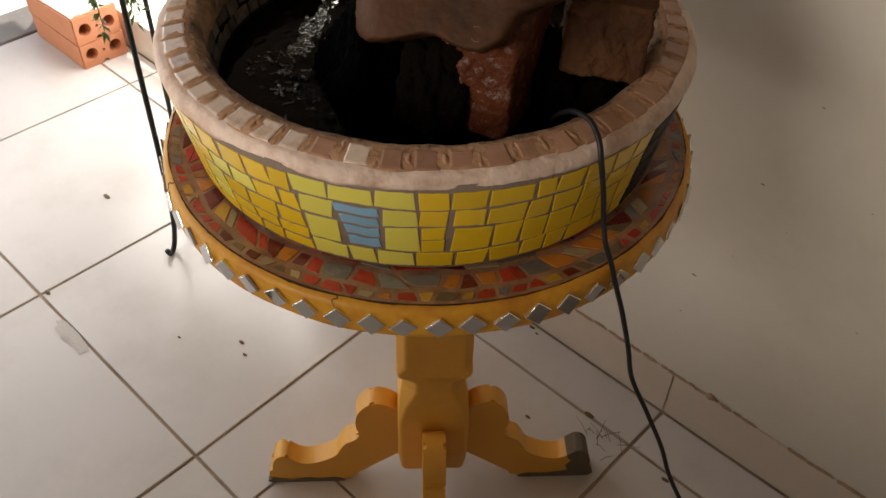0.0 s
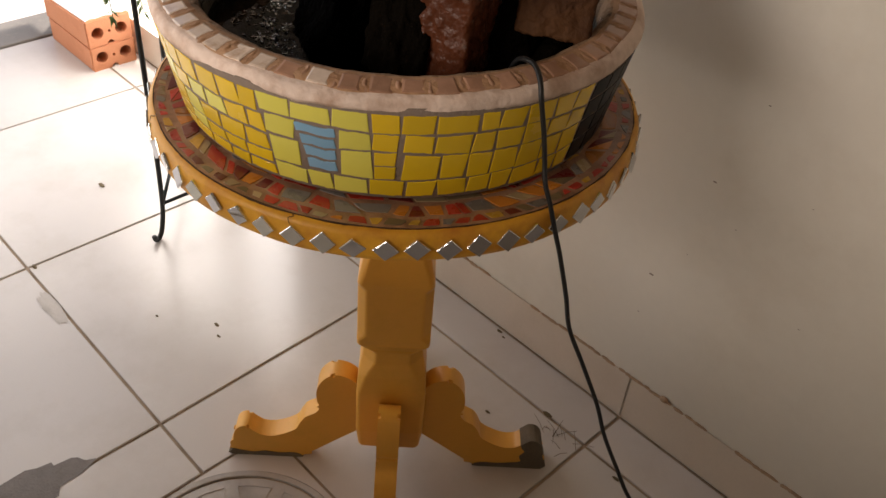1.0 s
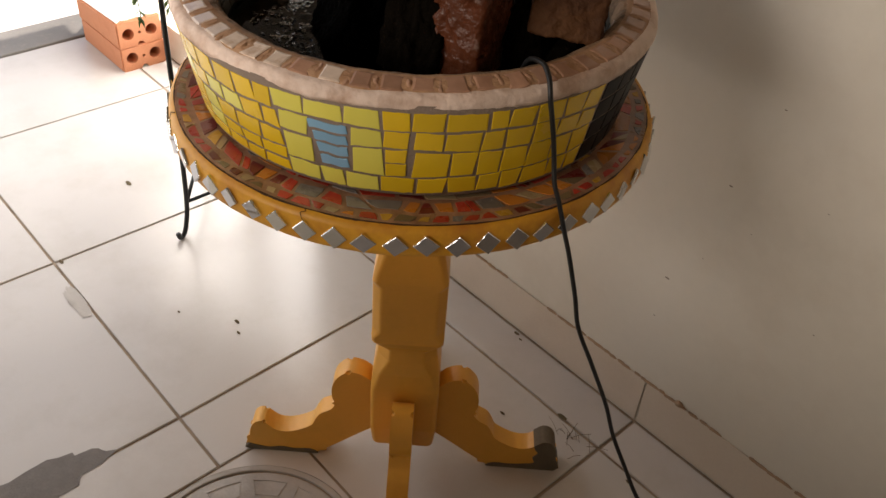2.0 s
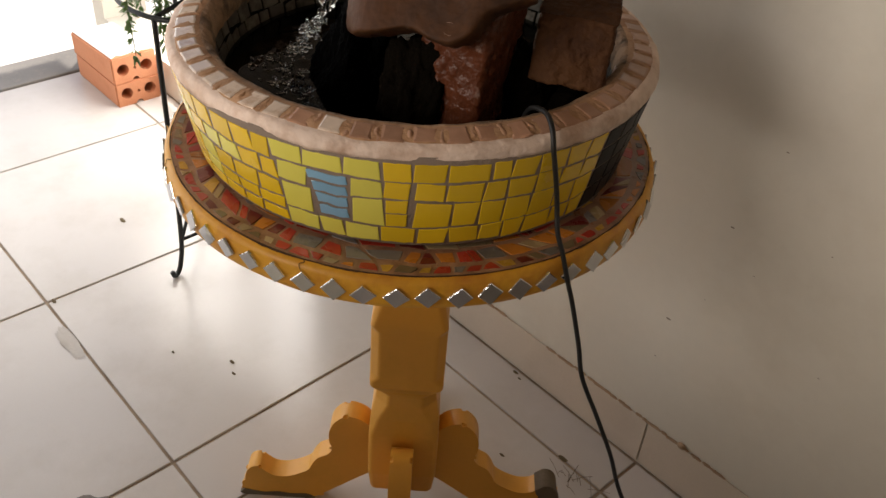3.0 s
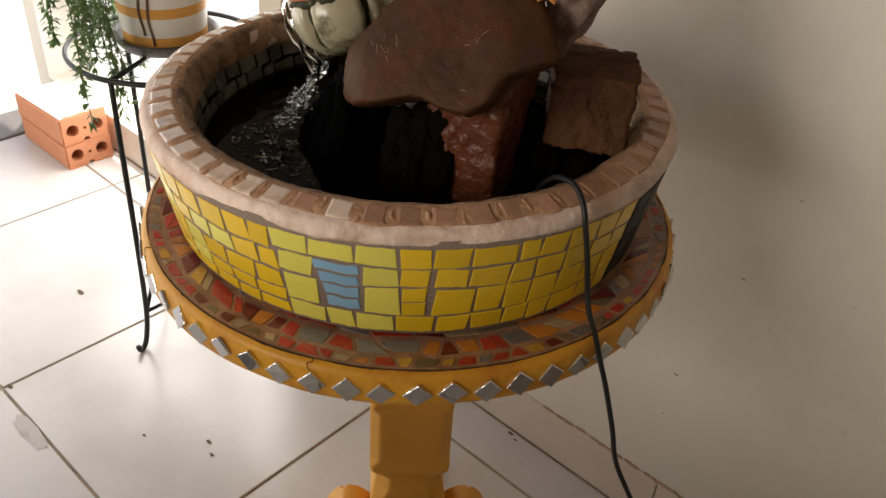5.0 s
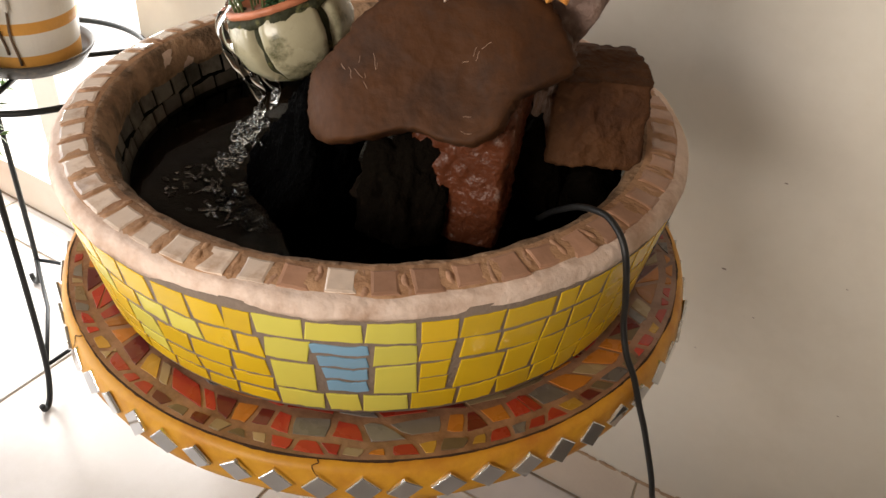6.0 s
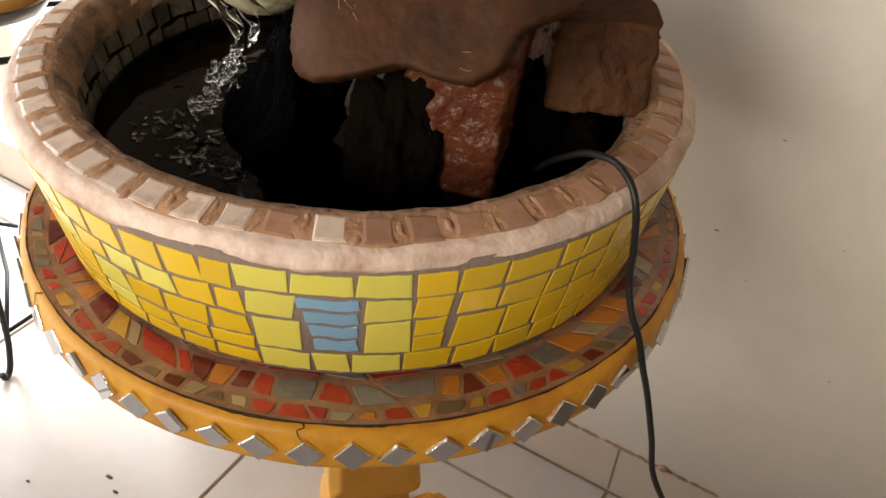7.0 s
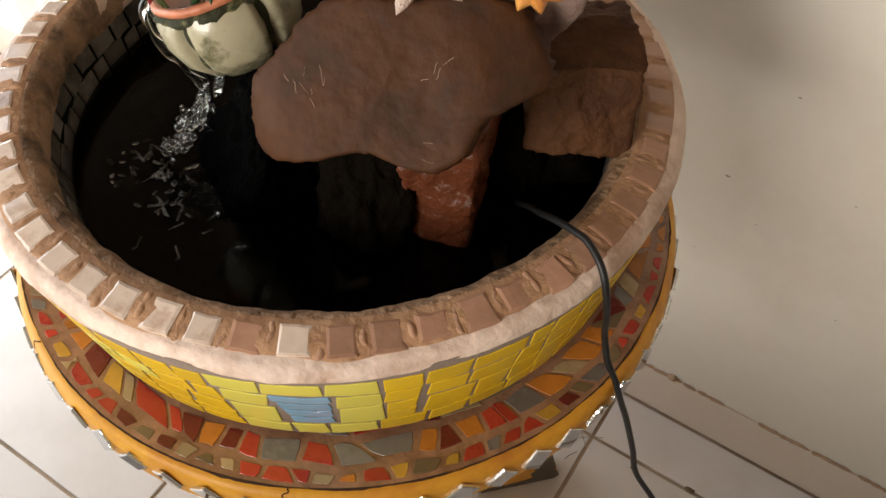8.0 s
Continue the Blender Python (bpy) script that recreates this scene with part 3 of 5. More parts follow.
def lay(k, a0, a1, cuts, side, material, gl=0.30, gr=0.30, top=0.0, low=0.0):
    g = 0.0016
    s0, s1 = rnd.uniform(-0.35, 0.35), rnd.uniform(-0.35, 0.35)
    j = [rnd.uniform(-0.0010, 0.0010) for _ in range(4)]
    cone_tile(shell, material, (a0 + gl + s0, course(k + 1, a0, cuts, side) + g + j[0] + low), (a1 - gr + s1, course(k + 1, a1, cuts, side) + g + j[1] + low),
              (a1 - gr - s1 * 0.6, course(k, a1, cuts, side) - g + j[2] * (k > 0) - top), (a0 + gl - s0 * 0.6, course(k, a0, cuts, side) - g + j[3] * (k > 0) - top), R0, Z0, R1, Z1)


for k, joints in enumerate(FRONT_JOINTS):
    for i, (a0, a1) in enumerate(zip(joints, joints[1:])):
        m = M_LEMON if i < 3 else M_YELLOW
        if i == 1 and k in (1, 2):
            continue
        if k == 2 and i == 3:
            # this place is filled with two short pieces
            mid = 0.5 * (course(2, a0, FRONT_CUTS, False) + course(3, a0, FRONT_CUTS, False))
            for zt, zb in ((course(2, a0, FRONT_CUTS, False) - 0.0016, mid + 0.0008), (mid - 0.0012, course(3, a0, FRONT_CUTS, False) + 0.0016)):
                cone_tile(shell, m, (a0 + 0.4, zb), (a1 - 0.9, zb + 0.001), (a1 - 0.7, zt + 0.001), (a0 + 0.4, zt), R0, Z0, R1, Z1)
            continue
        wide = 0.55 if i == 4 and k in (1, 2) else 0.0
        lay(k, a0, a1, FRONT_CUTS, False, m, 0.30 + wide + (0.25 if k == 0 and i in (3, 6) else 0.0), 0.28, top=0.0015 if k == 0 and i in (1, 5) else 0.0)
# the blue wave panel: four strips, narrower downward
strips = [0.8612, 0.8470, 0.8318, 0.8162, 0.8000]
for b in range(4):
    a0, a1 = -63.2 + (0.0, 1.0, 1.5, 2.0)[b], -54.1 - (0.0, 0.25, 0.1, 0.2)[b]
    zt, zb = strips[b] - 0.0008, strips[b + 1] + 0.0030
    cone_tile(shell, M_BLUE, (a0 + 0.6, zb), (a1, zb), (a1 - 0.3, zt), (a0 + 0.2, zt), R0, Z0, R1, Z1, cuts=10, wave=0.0009)
for k, joints in enumerate(SIDE_JOINTS):
    js = list(joints)
    while js[-1] > -152:
        js.append(js[-1] - rnd.uniform(5.8, 7.6))
    for i, (a1, a0) in enumerate(zip(js, js[1:])):
        m = M_LEMON if (k, i) in ((1, 2), (1, 3), (2, 3), (3, 3), (1, 5), (2, 6)) else M_YELLOW
        lay(k, a0, a1, SIDE_CUTS, True, m, 0.30, 0.85 if k == 0 and i == 3 else 0.30)
a = 3.6
while a < 206:
    w = rnd.uniform(5.5, 8.0)
    for zt, zb in ((0.8875, 0.862), (0.862, 0.834), (0.834, 0.806), (0.806, LOW)):
        cone_tile(shell, M_BLACK, (a + 0.3, zb + 0.0012), (a + w - 0.3, zb + 0.0012), (a + w - 0.2, zt - 0.0012), (a + 0.2, zt - 0.0012), R0, Z0, R1, Z1)
    a += w

# dark tiles inside the basin
for zt, zb in ((0.884, 0.861), (0.860, 0.836)):
    a = rnd.uniform(0, 4)
    k0 = a
    while a < k0 + 354:
        w = rnd.uniform(4.2, 8.5)
        dz = rnd.uniform(-0.0045, 0.0045)
        cone_tile(inner, M_SLATE, (a + 0.42, zb + 0.0009), (a + w - 0.42, zb + 0.0009 + dz), (a + w - 0.36, zt - 0.0009 + dz), (a + 0.36, zt - 0.0009), 0.230, 0.83, 0.2415, 0.888, inward=True, proud=0.0024)
        a += w

# flat tiles let into the rim's top, with cement ridges between
a = -101.5 - 6.5 * 12
n = 0
while n < 55:
    w = 6.545
    ga, gb = rnd.uniform(0.75, 1.25), rnd.uniform(0.75, 1.25)
    mid = (a + w / 2 + 180) % 360 - 180
    ri, ro = 0.2555 + rnd.uniform(-0.001, 0.002), 0.2780 + rnd.uniform(-0.002, 0.0010)
    tilt = rnd.uniform(-0.0012, 0.0012)

    def flat(u, v, a=a, ga=ga, gb=gb, ri=ri, ro=ro, tilt=tilt):
        t = radians((a + ga) * (1 - u) + (a + w - gb) * u)
        r = ro * (1 - v) + ri * v + 0.0013 * noise.noise(Vector((t * 23, v * 3, 5)))
        t += 0.006 * noise.noise(Vector((t * 40, v * 2.3, 1)))
        z = 0.9094 - 0.0037 * (1 - v) ** 1.6 + 0.7 * tilt * (u - 0.5) * 2
        return Vector((r * math.cos(t), r * math.sin(t), z)), Vector((0, 0, 1))
    cream = -180 <= mid < -72 or mid > 120 or (mid < -45 and rnd.random() < 0.3)
    part("rim_tile", patch(flat, 4, 0.0, 0.10, 0.0011), M_RIMTILE if cream else M_RIMRUST, rim)
    # rounded ridge of mortar between this tile and the last
    pts = []
    for k, (r, z) in enumerate(((0.2515, 0.9082), (0.256, 0.9090), (0.262, 0.9088), (0.268, 0.9080), (0.274, 0.9062), (0.279, 0.9038))):
        t = radians(a + 0.95 * noise.noise(Vector((n * 1.7, k * 0.6, 2))))
        pts.append(Vector((r * math.cos(t), r * math.sin(t), z - (0.0026 if mid < -66 or mid > 120 else 0.0030) + 0.0011 * noise.noise(Vector((n * 2.3, k * 1.1, 7))))))
    part("mortar_ridge", tube(smooth_path(pts, 3), 0.0040, 10, taper=lambda f, n=n: 0.92 + 0.32 * noise.noise(Vector((n * 3.1, f * 3, 1)))), M_RIMDIRT if mid < -66 or mid > 120 else M_RIMMORTAR, rim, smooth=True)
    a += w
    n += 1

# ---- table edge mirrors and top mosaic ----
bm = bmesh.new()
vs = [[bm.verts.new((x * s, d, z * s)) for x, z in ((0, -0.0142), (0.0141, 0), (0, 0.0142), (-0.0141, 0))] for d, s in ((-0.0012, 1.0), (0.0010, 1.0), (0.0017, 0.94))]
for p, q in zip(vs, vs[1:]):
    for i in range(4):
        bm.faces.new((p[i], p[(i + 1) % 4], q[(i + 1) % 4], q[i]))
bm.faces.new(vs[-1])
bm.faces.new(vs[0][::-1])
bmesh.ops.recalc_face_normals(bm, faces=bm.faces)
diamond = mesh_of("mirror", bm, M_MIRROR)
diamond.materials.append(M_MIREDGE)
for f in diamond.polygons:
    f.material_index = 0 if abs(f.normal.y) > 0.99 else 1
for i in range(59):
    if i in (24, 42):
        continue
    a = radians(-49.8 + 360 / 59 * i + rnd.uniform(-0.3, 0.3))
    ob = new("mirror", diamond)
    ob.parent = tabletop
    ob.matrix_basis = (Matrix.Translation((0.3097 * math.cos(a), 0.3097 * math.sin(a), 0.7446 + rnd.uniform(-0.0012, 0.0012)))
                       @ Matrix.Rotation(a - math.pi / 2, 4, "Z") @ Matrix.Rotation(radians(rnd.uniform(-9, 9)), 4, "X") @ Matrix.Rotation(radians(rnd.uniform(-7, 7)), 4, "Z")
                       @ Matrix.Rotation(radians(rnd.uniform(-4, 4)), 4, "Y"))

RINGS = ((0.2980, 0.2835, 0.0190, 0.007), (0.2828, 0.2590, 0.030, 0.014), (0.2583, 0.229, 0.034, 0.014))
WEIGHTS = ((5.0, 1.0, 1.0, 1.5, 1.5, 1.6, 2.4), (6, 2, 3.2, 1.5, 1.6, 0.5, 0.6), (4.5, 4.0, 3.2, 1.7, 0.6, 0.3, 0.4))
for (ro, ri, size, jit), wts in zip(RINGS, WEIGHTS):
    count = int(2 * math.pi * ro / size)
    lines = [2 * math.pi * (i + rnd.uniform(-0.28, 0.28)) / count for i in range(count)]
    skew = [rnd.uniform(-jit, jit) / ro for _ in range(count)]
    mids = [rnd.uniform(-0.002, 0.002) for _ in range(count)]
    for i in range(count):
        a0, a1 = lines[i], lines[(i + 1) % count] + (2 * math.pi if i == count - 1 else 0)
        s0, s1 = skew[i], skew[(i + 1) % count]
        g = 0.0012
        quad = [(ri + g + abs(mids[i]) * 1.5, a0 + s0 + g / ri), (ri + g + abs(mids[(i + 1) % count]), a1 + s1 - g / ri), (ro - g, a1 - s1 * 0.4 - g / ro), (ro - g - abs(mids[i]), a0 - s0 * 0.4 + g / ro)]
        pieces = [quad]
        if size > 0.02 and rnd.random() < 0.25:
            f = rnd.uniform(0.35, 0.65)
            mix = lambda p, q, f: (p[0] * (1 - f) + q[0] * f, p[1] * (1 - f) + q[1] * f)
            lo, hi = mix(quad[0], quad[1], f), mix(quad[3], quad[2], rnd.uniform(0.3, 0.7))
            pieces = [[quad[0], mix(quad[0], lo, 0.94), mix(quad[3], hi, 0.94), quad[3]], [mix(quad[1], lo, 0.94), quad[1], quad[2], mix(quad[2], hi, 0.94)]]
        elif size > 0.02 and rnd.random() < 0.25:
            pieces = [[quad[0], quad[1], quad[2]], [quad[0], quad[2], quad[3]]]
        for pc in pieces:
            wav = lambda r, t: r + (0.0045 * noise.noise(Vector((math.cos(t) * 8, math.sin(t) * 8, 2.0))) + 0.003 * noise.noise(Vector((math.cos(t) * 21, math.sin(t) * 21, 6.0)))) * (r < 0.292)
            pts = [(wav(r, t) * math.cos(t), wav(r, t) * math.sin(t)) for r, t in pc]
            mx, my = sum(p[0] for p in pts) / len(pts), sum(p[1] for p in pts) / len(pts)
            f = rnd.uniform(0.82, 1.02) if size > 0.02 else rnd.uniform(0.62, 0.98)
            chip = []
            for p, q in zip(pts, pts[1:] + pts[:1]):
                e = rnd.uniform(0.30, 0.7)
                out = rnd.uniform(0.88, 1.10)
                for x, y, k in ((p[0], p[1], rnd.uniform(0.88, 1.03)), (p[0] * (1 - e) + q[0] * e, p[1] * (1 - e) + q[1] * e, out)):
                    chip.append((mx + (x - mx) * f * k, my + (y - my) * f * k))
            pts = chip
            area = sum(p[0] * q[1] - q[0] * p[1] for p, q in zip(pts, pts[1:] + pts[:1]))
            pts = pts if area > 0 else pts[::-1]
            m = rnd.choices(MOSAIC, wts)[0]
            part("mosaic_piece", prism(pts, TOP, TOP + 0.0019 + rnd.uniform(-0.0003, 0.0003), 0.0003), m, tabletop)

# ---- water ----
WX, WY = 0.232, 0.168
bm = bmesh.new()
rings = []
for i in range(1, 61):
    ring = []
    for s in range(140):
        a = 2 * math.pi * s / 140
        r = 0.233 * i / 60
        x, y = r * math.cos(a) + BX, r * math.sin(a) + BY
        d = math.hypot(x - WX, y - WY)
        f = math.exp(-(d / 0.062) ** 1.5)
        h = 0.0017 * f * noise.noise(Vector((x * 95, y * 95, 2.0))) + 0.0009 * f * noise.noise(Vector((x * 190, y * 190, 5.0))) \
            + 0.0011 * math.exp(-d / 0.10) * max(0.0, 0.35 + noise.noise(Vector((x * 26, y * 26, 4)))) * math.sin(d * 230 + 3.5 * noise.noise(Vector((x * 30, y * 30, 1)))) + 0.0003 * noise.noise(Vector((x * 40, y * 40, 9)))
        ring.append(bm.verts.new((x, y, 0.848 + h)))
    rings.append(ring)
c = bm.verts.new((BX, BY, 0.848))
for s in range(140):
    bm.faces.new((c, rings[0][s], rings[0][(s + 1) % 140]))
for p, q in zip(rings, rings[1:]):
    for s in range(140):
        bm.faces.new((p[s], q[s], q[(s + 1) % 140], p[(s + 1) % 140]))
water = tagged(part("water", bm, M_WATER, smooth=True), "dark rippled water standing in the fountain basin", "water")
# Near-black sheet added over the basin floor, for the shade down there.
part("basin_floor_shade", lathe([(0.0, 0.7815), (0.222, 0.7815)][::-1], 60), M_BASINSHADE, basin, "near-black sheet added for the shade on the basin floor")

# ---- stones in the basin ----


def stone(name, label, at, size, seed, material, rx=0, ry=0, rz=0, **kw):
    bm = turn(rock(size, seed, **kw), pose(0, 0, 0, rx, ry, rz))
    ob = part(name, bm, material, smooth=True)
    ob.location = at
    return tagged(ob, label, "stone")


# broad flat slab on top: outline by a few harmonics
def slab_edge(t):
    """Outline of the slab in its own plane: a long, chipped oval."""
    co = (0.0999, -0.0021, 0.0042, 0.0042, 0.0056, -0.0021, -0.0011, 0.0007, 0.0081, 0.0035, -0.0018, -0.0006, -0.0065)
    r = co[0]
    for k in range(1, 7):
        r += co[2 * k - 1] * math.cos(k * t) + co[2 * k] * math.sin(k * t)
    r += 0.0030 * noise.noise(Vector((math.cos(t) * 5, math.sin(t) * 5, 7))) + 0.0026 * noise.noise(Vector((math.cos(t) * 15, math.sin(t) * 15, 2))) + 0.0010 * noise.noise(Vector((math.cos(t) * 40, math.sin(t) * 40, 2)))
    return 1.035 * r * math.cos(t), r * math.sin(t) / 1.74


def slab_relief(x, y):
    """Height of the slab's broad face: it falls away at both ends, with shallow hollows and chips."""
    z = -0.016 * max(0.0, (-x - 0.055) / 0.045) ** 2 - 0.016 * max(0.0, (x - 0.035) / 0.065) ** 2
    chip = noise.noise(Vector((x * 24, y * 24, 5)))
    return z + 0.0060 * noise.noise(Vector((x * 14, y * 14, 1))) - 0.0035 * max(0.0, chip - 0.18) + 0.0007 * noise.noise(Vector((x * 70, y * 70, 4))) + 0.0003 * noise.noise(Vector((x * 190, y * 190, 4)))


bm = bmesh.new()
STEPS = 160
rings = []
for f, z in (*((k / 32, 0.0) for k in range(31)), (0.972, -0.0006), (0.988, -0.0022), (1.0, -0.0055), (1.005, -0.012), (0.99, -0.020), (0.96, -0.028), (0.88, -0.036), (0.70, -0.040), (0.35, -0.041), (0.0, -0.042)):
    ring = []
    for q in range(STEPS):
        t = 2 * math.pi * q / STEPS
        x, y = slab_edge(t)
        x, y = x * max(f, 0.002), y * max(f, 0.002)
        side = 0.0030 * noise.noise(Vector((math.cos(t) * 12, math.sin(t) * 12, z * 160))) if z < -0.004 else 0.0
        ring.append(bm.verts.new((x * (1 + side * 8), y * (1 + side * 14), z + slab_relief(x, y) * (1 if z > -0.004 else 0.9))))
    rings.append(ring)
for p, q in zip(rings, rings[1:]):
    for k in range(STEPS):
        bm.faces.new((p[k], q[k], q[(k + 1) % STEPS], p[(k + 1) % STEPS]))
slab = part("flat_stone", bm, M_SLABROCK, smooth=True)
U, V, W = Vector((0.866, 0.426, 0.262)), Vector((-0.449, 0.431, 0.783)), Vector((0.221, -0.796, 0.564))
slab.matrix_basis = Matrix(((U.x, V.x, W.x, 0.4355), (U.y, V.y, W.y, 0.1763), (U.z, V.z, W.z, 1.0100), (0, 0, 0, 1)))
srn = random.Random(61)
for cx, cy, n in ((-0.060, 0.010, 4), (-0.047, 0.000, 5), (0.030, 0.006, 4), (0.016, -0.040, 2)):
    bm = bmesh.new()
    for i in range(n):
        p = Vector((cx + srn.gauss(0, 0.006), cy + srn.gauss(0, 0.006), 0.0))
        t = srn.uniform(1.2, 2.4) if cx < 0 else srn.uniform(-0.4, 1.2)
        d = Vector((math.cos(t), math.sin(t), 0)) * srn.uniform(0.003, 0.014)
        pts = [p + d * f + Vector((srn.gauss(0, 0.0003), srn.gauss(0, 0.0003), 0)) for f in (0, 0.35, 0.7, 1.0)]
        for q in pts:
            q.z = slab_relief(q.x, q.y) + 0.0001
        tube(pts, srn.uniform(0.00010, 0.00022), 5, bm)
    part("scratch", bm, M_LIME, slab, "pale lime scratches")
tagged(slab, "broad flat brown sandstone slab lying across the other stones", "stone")

# broken red brick standing in the water under the slab
bm = bmesh.new()
rings = []
for i in range(52):
    z = 0.782 + 0.202 * i / 51
    ring = []
    for s in range(110):
        t = 2 * math.pi * s / 110
        sq = (abs(math.cos(t)) ** 9 + abs(math.sin(t)) ** 9) ** (-1 / 9)
        r = 0.042 * sq * (0.86 + 0.16 * i / 51)
        r += 0.006 * noise.noise(Vector((math.cos(t) * 2, math.sin(t) * 2, z * 22))) + 0.0032 * noise.noise(Vector((math.cos(t) * 5, math.sin(t) * 8, z * 150))) + 0.0011 * noise.noise(Vector((math.cos(t) * 20, math.sin(t) * 20, z * 300)))
        ring.append(bm.verts.new((r * math.cos(t) + 0.03 * (z - 0.88), r * math.sin(t) + 0.055 * (z - 0.88), z)))
    rings.append(ring)
for p, q in zip(rings, rings[1:]):
    for s in range(110):
        bm.faces.new((p[s], p[(s + 1) % 110], q[(s + 1) % 110], q[s]))
bm.faces.new(rings[0][::-1])
bm.faces.new(rings[-1])
turn(bm, Matrix.Rotation(radians(16), 4, "Z"))
ob = tagged(part("broken_brick", bm, M_REDBRICK, smooth=True), "wet broken red brick standing in the basin under the slab", "brick")
ob.location = (0.440, 0.233, 0)
stone("mossy_stone", "dark mossy stone in the water beside the red brick", (0.405, 0.190, 0.862), (0.042, 0.042, 0.085), 21, M_MOSSSHADE, rz=20, rough=0.25, fine=0.06)
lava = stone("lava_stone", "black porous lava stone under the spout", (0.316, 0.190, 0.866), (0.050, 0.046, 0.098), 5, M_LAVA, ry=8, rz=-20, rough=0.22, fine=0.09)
for v in lava.data.vertices:
    low = max(0.0, 0.05 - v.co.z) / 0.10
    v.co.x -= 0.034 * low
    v.co.y -= 0.020 * low
    v.co.x *= 1 + 0.25 * low

# squared brown block leaning at the rim
bm = bmesh.new()
bmesh.ops.create_cube(bm, size=2.0)
bmesh.ops.subdivide_edges(bm, edges=bm.edges, cuts=34, use_grid_fill=True)
for v in bm.verts:
    p = v.co.copy()
    m = max(abs(p.x), abs(p.y), abs(p.z))
    e = sorted((abs(p.x), abs(p.y), abs(p.z)))[1]
    p *= 1 - 0.035 * max(0, e - 0.88) / 0.12
    q = p * 1.3
    p += p.normalized() * (0.09 * noise.noise(q + Vector((4, 1, 2))) + 0.07 * noise.noise(q * 2.6) - 0.10 * max(0.0, noise.noise(q * 3.4 + Vector((7, 2, 5))) - 0.12) + 0.035 * noise.noise(q * 8) + 0.02 * noise.noise(q * 21))
    # one bedding crack, and a worn shoulder
    if abs(p.z - 0.46 - 0.05 * noise.noise(Vector((p.x * 3, p.y * 3, 0)))) < 0.05 and p.y < 0.9:
        p.x *= 0.96
        p.y *= 0.96
    if p.x < -0.2 and p.z < 0.2:
        p.y += 0.25 * (-p.x - 0.2)
    # sloping front of the top
    p.z = min(p.z, 1.0 + 0.42 * min(0.0, p.y - 0.1)) if p.z > 0 else p.z
    v.co = Vector((p.x * 0.042, p.y * 0.044, p.z * 0.049))
block = part("block_stone", turn(bm, pose(0, 0, 0, -16, 3, 35)), M_BLOCK, smooth=True)
block.location = (0.503, 0.338, 0.937)
tagged(block, "squared brown stone block leaning on the basin rim", "stone")
# Two near-black fillers added where only deep shade shows round the block.
stone("shade_filler_base", "near-black stone added for the shade under the block", (0.49, 0.355, 0.838), (0.052, 0.056, 0.062), 31, M_MOSSSHADE, rough=0.2)
stone("shade_filler_gap", "near-black stone added for the shade between brick and block", (0.466, 0.302, 0.868), (0.036, 0.034, 0.085), 44, M_MOSSSHADE, rough=0.2)
stone("upper_stone", "wet rounded brown stone resting on the slab", (0.405, 0.268, 1.062), (0.078, 0.050, 0.048), 14, M_UPROCK, rx=-10, rz=38, rough=0.16, fine=0.02)
stone("speckled_stone", "upright speckled grey stone on the pile", (0.496, 0.300, 1.051), (0.030, 0.029, 0.060), 8, M_GREYROCK, rx=6, ry=16, rz=30, rough=0.16, fine=0.03)


def starfish(name, label, at, big, small, arms, thick, material, m):
    bm = bmesh.new()
    n = arms * 10
    rings = []
    for f in (0.0, 0.3, 0.55, 0.8, 0.95, 1.0):
        ring = []
        for s in range(n):
            t = 2 * math.pi * s / n
            c = abs(((s / 10) % 1) - 0.5) * 2
            r = small + (big - small) * (c ** 1.25)
            h = thick * math.sqrt(max(0.0, 1 - f ** 2)) * (0.55 + 0.45 * (1 - f))
            ring.append(bm.verts.new((f * r * math.cos(t), f * r * math.sin(t), h + (0.0008 + 0.0018 * (arms > 5)) * noise.noise(Vector((f * r * math.cos(t) * 300, f * r * math.sin(t) * 300, 0))))))
        rings.append(ring)
    low = [bm.verts.new((v.co.x * 0.96, v.co.y * 0.96, -0.003)) for v in rings[-1]]
    rings.append(low)
    for p, q in zip(rings, rings[1:]):
        for s in range(n):
            bm.faces.new((p[s], q[s], q[(s + 1) % n], p[(s + 1) % n]))
    bm.faces.new(low[::-1])
    bmesh.ops.remove_doubles(bm, verts=bm.verts, dist=0.00002)
    ob = part(name, bm, material, smooth=True)
    ob.matrix_basis = m
    return tagged(ob, label, "starfish")


starfish("pale_starfish", "pale pink grainy five-armed starfish leaning on the stones", None, 0.036, 0.0108, 5, 0.008, M_STAR, look((0.437, 0.216, 1.083), (0.437 - 0.4, 0.216 + 0.75, 1.083 - 0.75)) @ pose(0, 0, 0, 0, 0, 33))
starfish("orange_starfish", "glossy orange nine-pointed starfish on the speckled stone", None, 0.0225, 0.0165, 9, 0.013, M_OSTAR, look((0.499, 0.250, 1.076), (0.499 - 0.3, 0.250 + 0.75, 1.076 - 0.55)) @ pose(0, 0, 0, 0, 0, 10))

# ---- spout pot with succulents ----
spout = empty("spout_pot", (0.300, 0.195, 0.960), "lobed white ceramic pot with mossy seams pouring water", "pot")
lob = lambda a, i: (-0.010 * max(0.0, math.cos(5 * a + 0.9)) ** 10) * min(1, i / 3)
prof = [(0.0, 0.0), (0.020, 0.001), (0.038, 0.009), (0.051, 0.024), (0.056, 0.042), (0.054, 0.058), (0.047, 0.070)]
smooth_seam = [(0.030, 0.004), (0.042, 0.012), (0.051, 0.024), (0.056, 0.042), (0.054, 0.058), (0.047, 0.070)]
tip = pose(0, 0, 0, 5, -20, 0) @ Matrix.Diagonal((0.97, 0.95, 0.96, 1))
